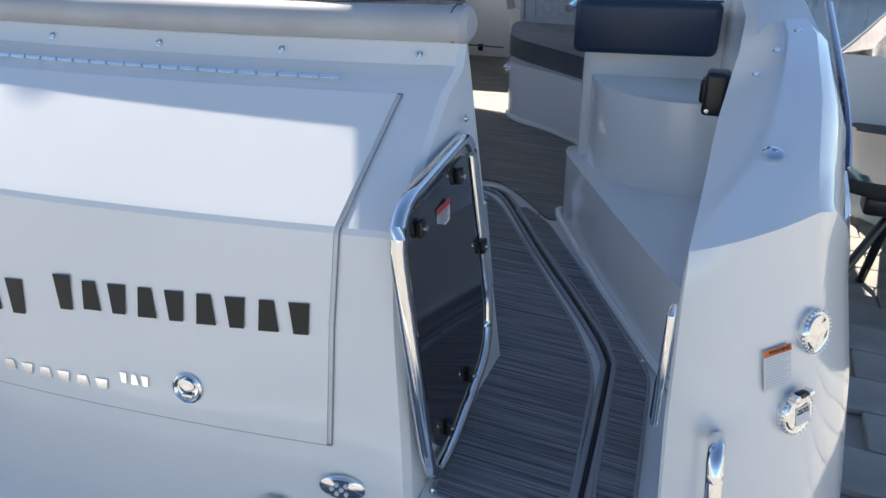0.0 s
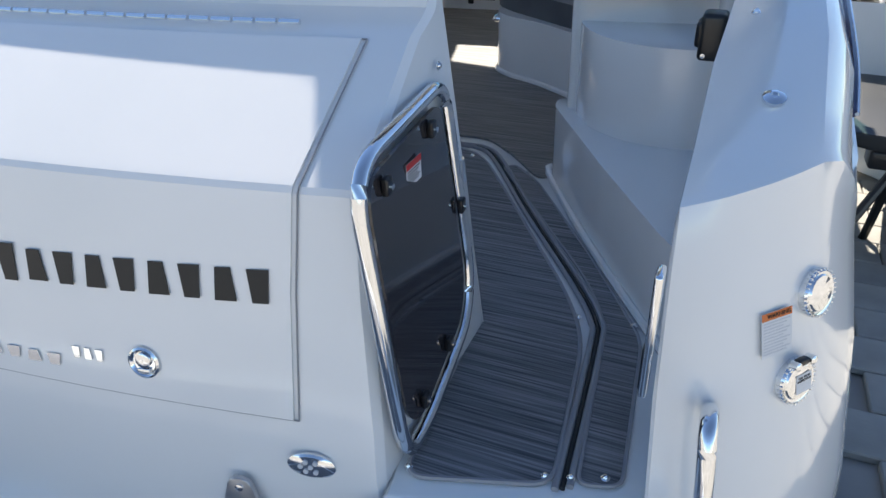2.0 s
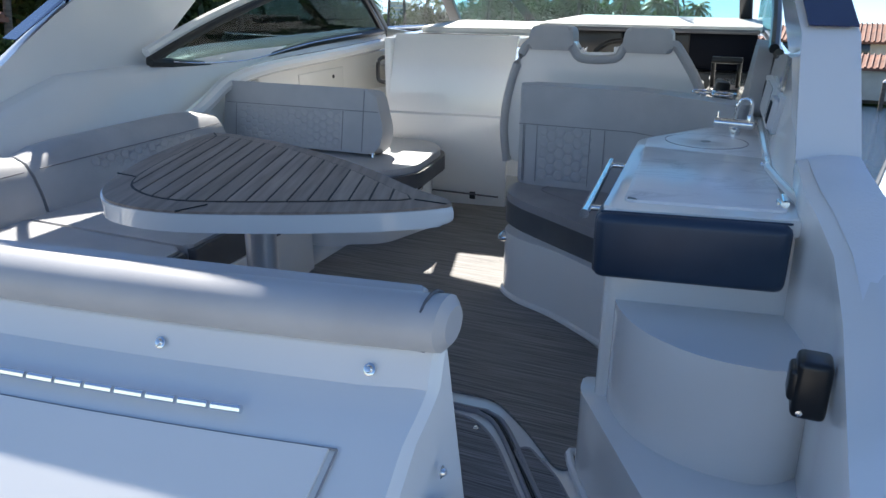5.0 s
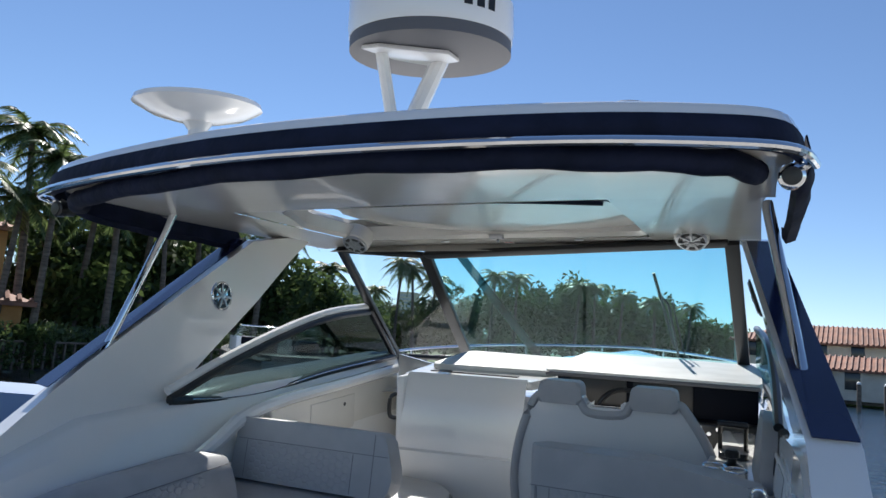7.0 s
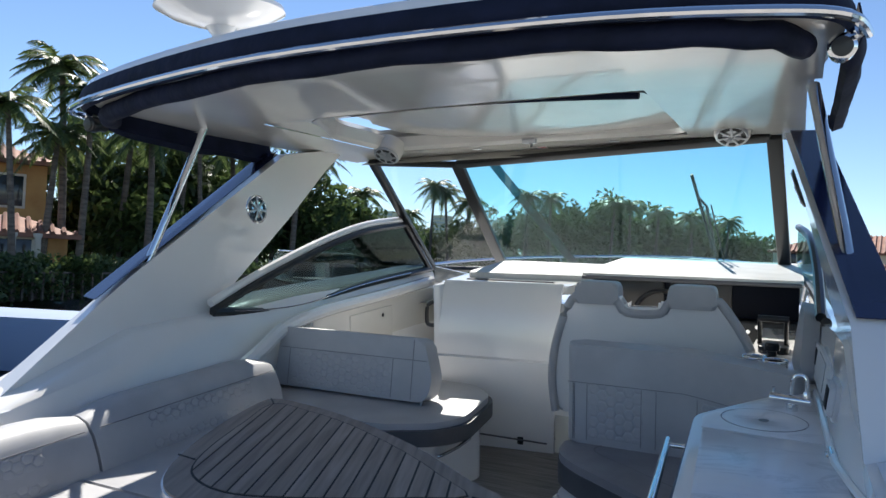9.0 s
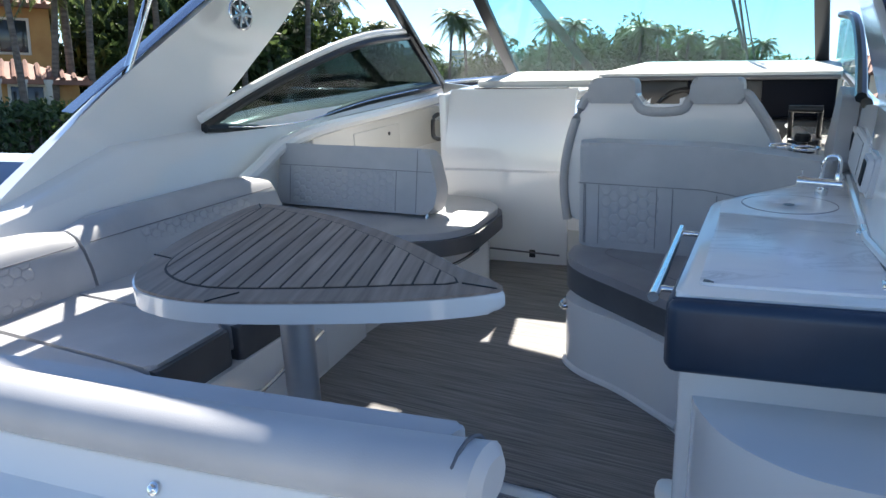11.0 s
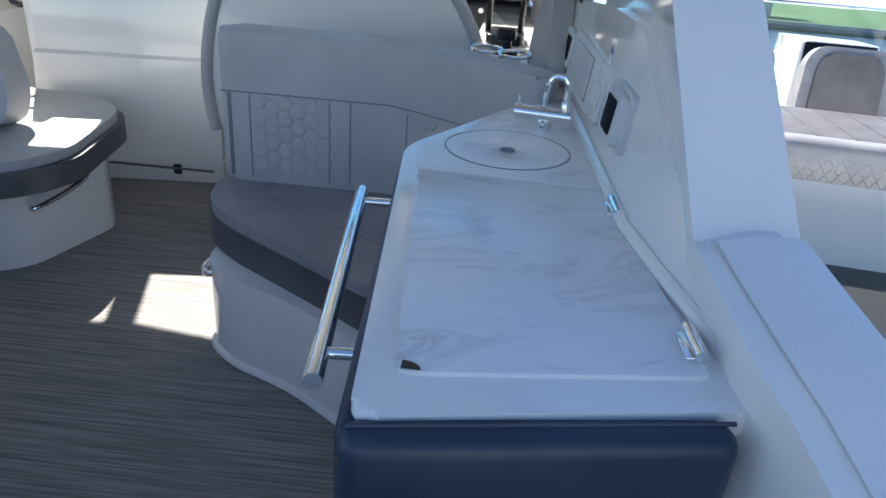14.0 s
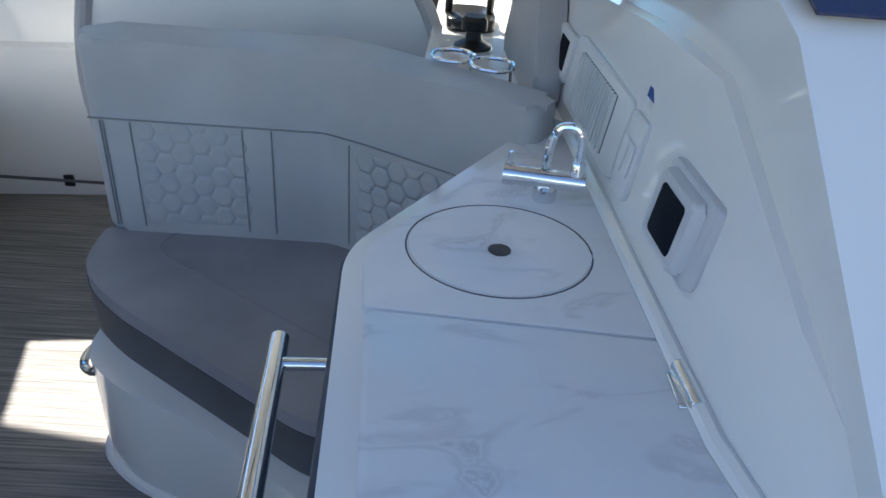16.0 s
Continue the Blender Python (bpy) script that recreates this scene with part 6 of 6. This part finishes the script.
trees = [(-56.5, 50, 1, 0.8), (-54, 50, 0, 0.9), (-52, 48, 2, 0.85), (-50, 47, 1, 1.0), (-48, 50, 0, 1.1), (-46, 52, 2, 0.9), (-44, 52, 1, 1.1), (-42, 54, 0, 1.1), (-40, 54, 2, 0.9), (-37.5, 56, 0, 0.95), (-35, 62, 1, 1.1), (-32, 70, 1, 1.0), (-30, 82, 0, 0.8), (-27, 86, 1, 1.0), (-25, 84, 0, 0.85), (-23.5, 88, 1, 1.1), (-21.5, 86, 0, 1.05), (-19.8, 90, 1, 1.3), (-18, 88, 2, 0.9), (-16, 90, 0, 1.2), (-14, 90, 2, 1.0), (-12, 92, 0, 1.25), (-10, 94, 1, 1.4), (-8, 94, 2, 0.9), (-6, 94, 0, 1.0), (-4, 94, 1, 1.1), (-2, 92, 0, 0.8), (0.5, 96, 1, 0.8), (3, 100, 1, 0.6), (9.5, 96, 0, 0.5)]
used = set()
for az, d, k, s in trees:
    m = Matrix.Translation(at(az, d)) @ Matrix.Rotation(rnd.uniform(0, 6.28), 4, "Z")
    if k not in used:
        used.add(k)
        T[k].matrix_basis = m
        T[k].scale = (s * 1.2,) * 3
    else:
        o = copy_thing(T[k], m)
        o.scale = (s * 1.2,) * 3
# low shrubs on the left bank
SH = tree(1.5, 2.6, 21, 1400, 0.14)
SH["label"], SH["category"], SH["group"] = "low dark green garden shrub by the sea wall", "shrub", "shrubs"
SH.name = "garden_shrub"
for i in range(13):
    az, d = -62 + i * 2.0, 29.5 + i * 1.15
    m = Matrix.Translation(at(az, d)) @ Matrix.Rotation(i * 1.3, 4, "Z")
    if i == 0:
        SH.matrix_basis = m
    else:
        copy_thing(SH, m)


def house(name, label, at_, yaw, w, d, h, storeys, wall_mat, over=0.5):
    """A stuccoed villa with hipped tile roof, windows and a door."""
    M = Matrix.Translation(at_) @ Matrix.Rotation(radians(yaw), 4, "Z")
    th = thing(name, label, "house", (0, 0, 0), "villas")
    part("wall", box(-w / 2, w / 2, 0, d, 0, h), wall_mat, th)
    t = B()
    e = over
    base = [(-w / 2 - e, -e, h), (w / 2 + e, -e, h), (w / 2 + e, d + e, h), (-w / 2 - e, d + e, h)]
    rid = [(-w / 2 + d / 2, d / 2, h + d * 0.2), (w / 2 - d / 2, d / 2, h + d * 0.2)]
    v = [t.verts.new(p) for p in base + rid + [(x, y, z - 0.2) for x, y, z in base]]
    for f in ((0, 1, 5, 4), (1, 2, 5), (2, 3, 4, 5), (3, 0, 4), (0, 6, 7, 1), (1, 7, 8, 2), (2, 8, 9, 3), (3, 9, 6, 0), (6, 9, 8, 7)):
        t.faces.new([v[i] for i in f])
    roof = part("roof", t, ROOFT, th, "red barrel-tile roof")
    tiles = B()
    k = int((w + 2 * e) / 0.45)
    for i in range(k):
        x = -w / 2 - e + (i + 0.5) * (w + 2 * e) / k
        run = min(x + w / 2 + e, w / 2 + e - x, d / 2 + e)
        tube([(x, -e - 0.03, h + 0.03), (x, -e + run, h + 0.05 + run * d * 0.2 / (d / 2 + e))], 0.10, 5, bm=tiles)
    tagged(part("tile_rib", tiles, ROOFT, roof), kind="stuff")
    for s in range(storeys):
        z = 0.9 + s * (h / storeys)
        n = max(int(w / 3), 2)
        for i in range(n):
            x = -w / 2 + (i + 0.5) * w / n
            win = part("window", box(x - 0.6, x + 0.6, -0.06, 0.03, z, z + 1.5, 0.02), PANE, th, "dark window")
            part("frame", box(x - 0.72, x + 0.72, -0.035, 0.02, z - 0.12, z + 1.62, 0.02), STUCCO_W, win)
    ob = th
    ob.matrix_basis = M
    return ob


hA = house("villa", "ochre stucco villa with red tile roofs behind palms", at(-64.5, 42), 58, 13, 8, 6.4, 2, STUCCO_O)
hA2 = house("villa", "low ochre wing with a red tile porch roof", at(-60.5, 36), 58, 8, 4, 2.7, 1, STUCCO_O)
house("villa", "cream two-storey villa with a brown tile roof by the water", at(5.0, 84), -6, 20, 10, 5.2, 2, STUCCO_W)
house("villa", "cream waterside pavilion with terracotta tile roof", at(7.2, 72), -8, 14, 6, 2.6, 1, STUCCO_W)
house("villa", "cream villa with terracotta tile roof across the canal", at(13, 92), -14, 20, 10, 5.6, 2, STUCCO_W)
for i in range(3):
    solo("porch_column", lathe([(0.16, -0.55), (0.16, -0.45), (0.12, -0.4), (0.12, 1.9), (0.17, 2.0), (0.17, 2.1)], 12, Matrix.Translation((at(-59 + i * 1.5, 33.5)[0], at(-59 + i * 1.5, 33.5)[1], 0))), STUCCO_W, "cream round porch column by the villa", "column", "porch columns")
for az, d, w, h in ((-31.2, 620, 17, 46), (-26.8, 700, 16, 50), (-33.0, 760, 22, 40)):
    x, y, z = at(az, d)
    tw = thing("tower_block", "pale distant high-rise apartment tower", "tower", (x, y, z), "towers")
    part("wall", box(x - w / 2, x + w / 2, y, y + 14, z, z + h), STUCCO_W, tw)
    for k2 in range(int(h / 3.4)):
        part("window_band", box(x - w / 2 + 0.6, x + w / 2 - 0.6, y - 0.15, y + 0.1, z + 1.2 + k2 * 3.4, z + 3.1 + k2 * 3.4), TOWER, tw)
for i in range(9):
    x, y, _ = at(3.0 + i * 1.6, 62 + i * 0.6)
    pl = thing("mooring_pile", "dark wooden mooring pile in the canal", "pile", (x, y, -1.4), "mooring piles")
    part("post", lathe([(0.16, -1.5), (0.16, 0.9), (0.14, 1.0)], 12, Matrix.Translation((x, y, 0))), BARK, pl)
    part("cap", lathe([(0.17, 0.98), (0.12, 1.12), (0.01, 1.2)], 12, Matrix.Translation((x, y, 0))), WHITEP, pl)

# fence on the left bank
fn = thing("bank_railing", "dark balustrade railing along the canal bank", "railing", at(-52, 30))
for i in range(40):
    x, y, z = at(-63 + i * 0.62, 29 + i * 0.28)
    part("post", box(x - 0.04, x + 0.04, y - 0.04, y + 0.04, z, z + 1.1), BARK, fn)
fp = [at(-63 + i * 0.62, 29 + i * 0.28) for i in range(40)]
part("rail", tube([(x, y, z + 1.1) for x, y, z in fp], 0.05, 6), BARK, fn)


def boat(name, label, origin, yaw, L, W, hull_mat, free):
    """A moored sports boat: flared hull, cap, console, seats, windscreen."""
    th = thing(name, label, "boat", (0, 0, 0), "moored boats")
    rows = []
    for i in range(11):
        u = i / 10
        w = W / 2 * (1 - max(u - 0.45, 0) ** 2.2 / 0.55 ** 2.2 * 0.97)
        z = free + 0.25 * u * u
        rows.append([(0, u * L, -0.6 + 0.3 * u * u), (w * 0.8, u * L, -0.3), (w * 0.96, u * L, z * 0.6), (w, u * L, z)])
    t = B()
    sheet(rows, bm=t)
    sheet([[(-x, y, z) for x, y, z in r] for r in rows], bm=t)
    t.faces.new([t.verts.new(p) for p in [*rows[0], *[(-x, y, z) for x, y, z in rows[0][::-1]]]])
    part("hull", t, hull_mat, th)
    t = B()
    sheet([[r[3], (r[3][0] * 0.86, r[3][1], r[3][2] + 0.05), (r[3][0] * 0.82, r[3][1], r[3][2] - 0.3), (0, r[3][1], r[3][2] - 0.3)] for r in rows], bm=t)
    sheet([[(-x, y, z) for x, y, z in ((r[3]), (r[3][0] * 0.86, r[3][1], r[3][2] + 0.05), (r[3][0] * 0.82, r[3][1], r[3][2] - 0.3), (0, r[3][1], r[3][2] - 0.3))] for r in rows], bm=t)
    part("deck", t, GEL, th)
    part("rub_rail", tube([(r[3][0] * 1.01, r[3][1], r[3][2] - 0.03) for r in rows] + [(-r[3][0] * 1.01, r[3][1], r[3][2] - 0.03) for r in rows[::-1]], 0.035, 8), RUBBER, th)
    d = free - 0.3
    part("transom_step", prism(rounded([(-W * 0.42, 0.02), (W * 0.42, 0.02), (W * 0.40, 0.55), (-W * 0.40, 0.55)], 0.1), d - 0.1, d + 0.07, 0.03), GEL, th, "white moulded transom step")
    back = part("aft_backrest", box(-W * 0.40, W * 0.40, 0.56, 0.80, d + 0.05, d + 0.44, 0.07), MIDVINYL, th, "light grey quilted backrest")
    q = B()
    k = int(W * 0.72 / 0.075)
    for i in range(k):
        x = -W * 0.36 + i * 0.075
        for e in (-1, 1):
            tube([(x + 0.0375 - e * 0.0375 * 1.0, 0.557, d + 0.13), (x + 0.0375 + e * 0.0375, 0.557, d + 0.23)], 0.003, 4, bm=q)
            tube([(x + 0.0375 + e * 0.0375, 0.557, d + 0.23), (x + 0.0375 - e * 0.0375, 0.557, d + 0.33)], 0.003, 4, bm=q)
    part("quilting", q, VINYL, back, "diamond stitching")
    pad_ = part("sunpad", box(-W * 0.40, W * 0.40, 0.80, L * 0.25, d + 0.32, d + 0.42, 0.04), TAUPE, th, "grey-brown ribbed sunpad")
    for i in range(9):
        x = -W * 0.36 + i * W * 0.09
        part("rib", tube([(x, 0.86, d + 0.421), (x, L * 0.24, d + 0.421)], 0.006, 5), SHADE, pad_)
    part("pad_base", box(-W * 0.39, W * 0.39, 0.78, L * 0.25, d - 0.02, d + 0.32, 0.03), GEL, th)
    for s in (-1, 1):
        seat = part("helm_seat", prism(rounded([(s * W * 0.2 - 0.42, d), (s * W * 0.2 + 0.42, d), (s * W * 0.2 + 0.40, d + 0.72), (s * W * 0.2 + 0.30, d + 0.86), (s * W * 0.2 - 0.30, d + 0.86), (s * W * 0.2 - 0.40, d + 0.72)], 0.08), -0.12, 0.12, 0.05, frame_on((0, L * 0.38, 0), (1, 0, 0), (0, 0.12, 1))), MIDVINYL, th, "grey padded helm seat")
        part("cushion", prism(rounded([(s * W * 0.2 - 0.32, d + 0.1), (s * W * 0.2 + 0.32, d + 0.1), (s * W * 0.2 + 0.30, d + 0.68), (s * W * 0.2 + 0.22, d + 0.80), (s * W * 0.2 - 0.22, d + 0.80), (s * W * 0.2 - 0.30, d + 0.68)], 0.07), 0.12, 0.16, 0.02, frame_on((0, L * 0.38, 0), (1, 0, 0), (0, 0.12, 1))), TAUPE, seat, "grey padded back")
        desk = part("console", prism(rounded([(s * W * 0.1, L * 0.5), (s * W * 0.4, L * 0.5), (s * W * 0.4, L * 0.62), (s * W * 0.1, L * 0.66)], 0.08), d, d + 0.85, 0.05), GEL, th)
        part("display", box(s * W * 0.25 - 0.36, s * W * 0.25 + 0.36, L * 0.5 - 0.03, L * 0.5 + 0.02, d + 0.60, d + 0.84, 0.015), SCREEN, desk, "wide dark display")
        part("switch_panel", box(s * W * 0.25 - 0.2, s * W * 0.25 + 0.1, L * 0.5 - 0.012, L * 0.5 + 0.01, d + 0.40, d + 0.54, 0.008), BLACK, desk)
        part("knob", lathe([(0.03, 0), (0.03, 0.02), (0.02, 0.03), (0.001, 0.031)], 14, on_wing(s * W * 0.25 - 0.08, L * 0.5 - 0.012, d + 0.47, (0, -1, 0))), CHROME, desk)
    arc = [(W * 0.42 * math.cos(a), L * (0.52 + 0.16 * math.sin(a)), d + 0.8) for a in [math.pi * j / 14 for j in range(15)]]
    part("windscreen", sheet([arc, [(x * 0.9, y - 0.3, z + 0.42) for x, y, z in arc]]), TEAL, th)
    part("screen_rail", tube([(x * 0.9, y - 0.3, z + 0.42) for x, y, z in arc], 0.02, 8), CHROME, th)
    part("platform", prism(rounded([(-W * 0.42, -1.7), (W * 0.42, -1.7), (W * 0.45, 0.05), (-W * 0.45, 0.05)], 0.2), free * 0.35, free * 0.35 + 0.08, 0.02), RUBBER, th, "dark swim platform")
    th.matrix_basis = Matrix.Translation(origin) @ Matrix.Rotation(radians(yaw), 4, "Z")
    return th


boat("sports_boat", "white open sports boat with grey seats alongside", (3.75, 4.6, -0.35), -10, 9.0, 2.7, GEL, 0.85)
boat("sports_boat", "white centre-console boat moored further along", (8.2, 6.0, -0.7), -2, 8.0, 2.6, GEL, 1.0)
boat("motor_boat", "navy-striped motor boat moored off the port side", (-12.5, 2.5, -1.0), 62, 10.0, 3.2, NAVYGEL, 1.15)
boat("motor_boat", "white motor yacht moored off the port bow", (-9.0, 16.0, -1.0), 50, 11.0, 3.4, GEL, 1.9)
cb = thing("covered_tender", "small boat with a light blue cover on the port side", "boat", (-12, 8, -1.0))
part("cover", prism(rounded([(-17, 7), (-10, 10), (-10.5, 12), (-17, 9.5)], 0.5), -1.0, 0.1, 0.3), material("blue_cover", (0.22, 0.3, 0.45), 0.7), cb)
# black boat stand on the quay, under the neighbour's stern
stn = thing("boat_stand", "black steel boat stand on the paved quay", "stand", (2.7, 3.2, -0.713))
for dx, dy in ((-0.3, -0.25), (0.3, -0.25), (0, 0.35)):
    part("leg", tube([(2.7 + dx, 3.2 + dy, -0.713), (2.7, 3.2, -0.16)], 0.025, 8), BLACK, stn)
part("pad", box(2.55, 2.85, 3.1, 3.3, -0.16, -0.055, 0.02), BLACK, stn)
# pavers that the walk passes nearest, each a slab of its own
pv = bpy.data.meshes.new("paver")
t = box(0, 0.39, 0, 0.29, 0, 0.035, 0.006, seg=1)
t.to_mesh(pv)
t.free()
pv.materials.append(PAVER)
prnd = random.Random(9)
for i in range(8):
    for j in range(34):
        o = new("paver", pv)
        o.parent = quay
        o.location = Vector((2.38 + i * 0.4 + (0.2 if j % 2 else 0), -1.6 + j * 0.3, -0.748 + prnd.uniform(-0.003, 0.003))) - ORG[quay.name]
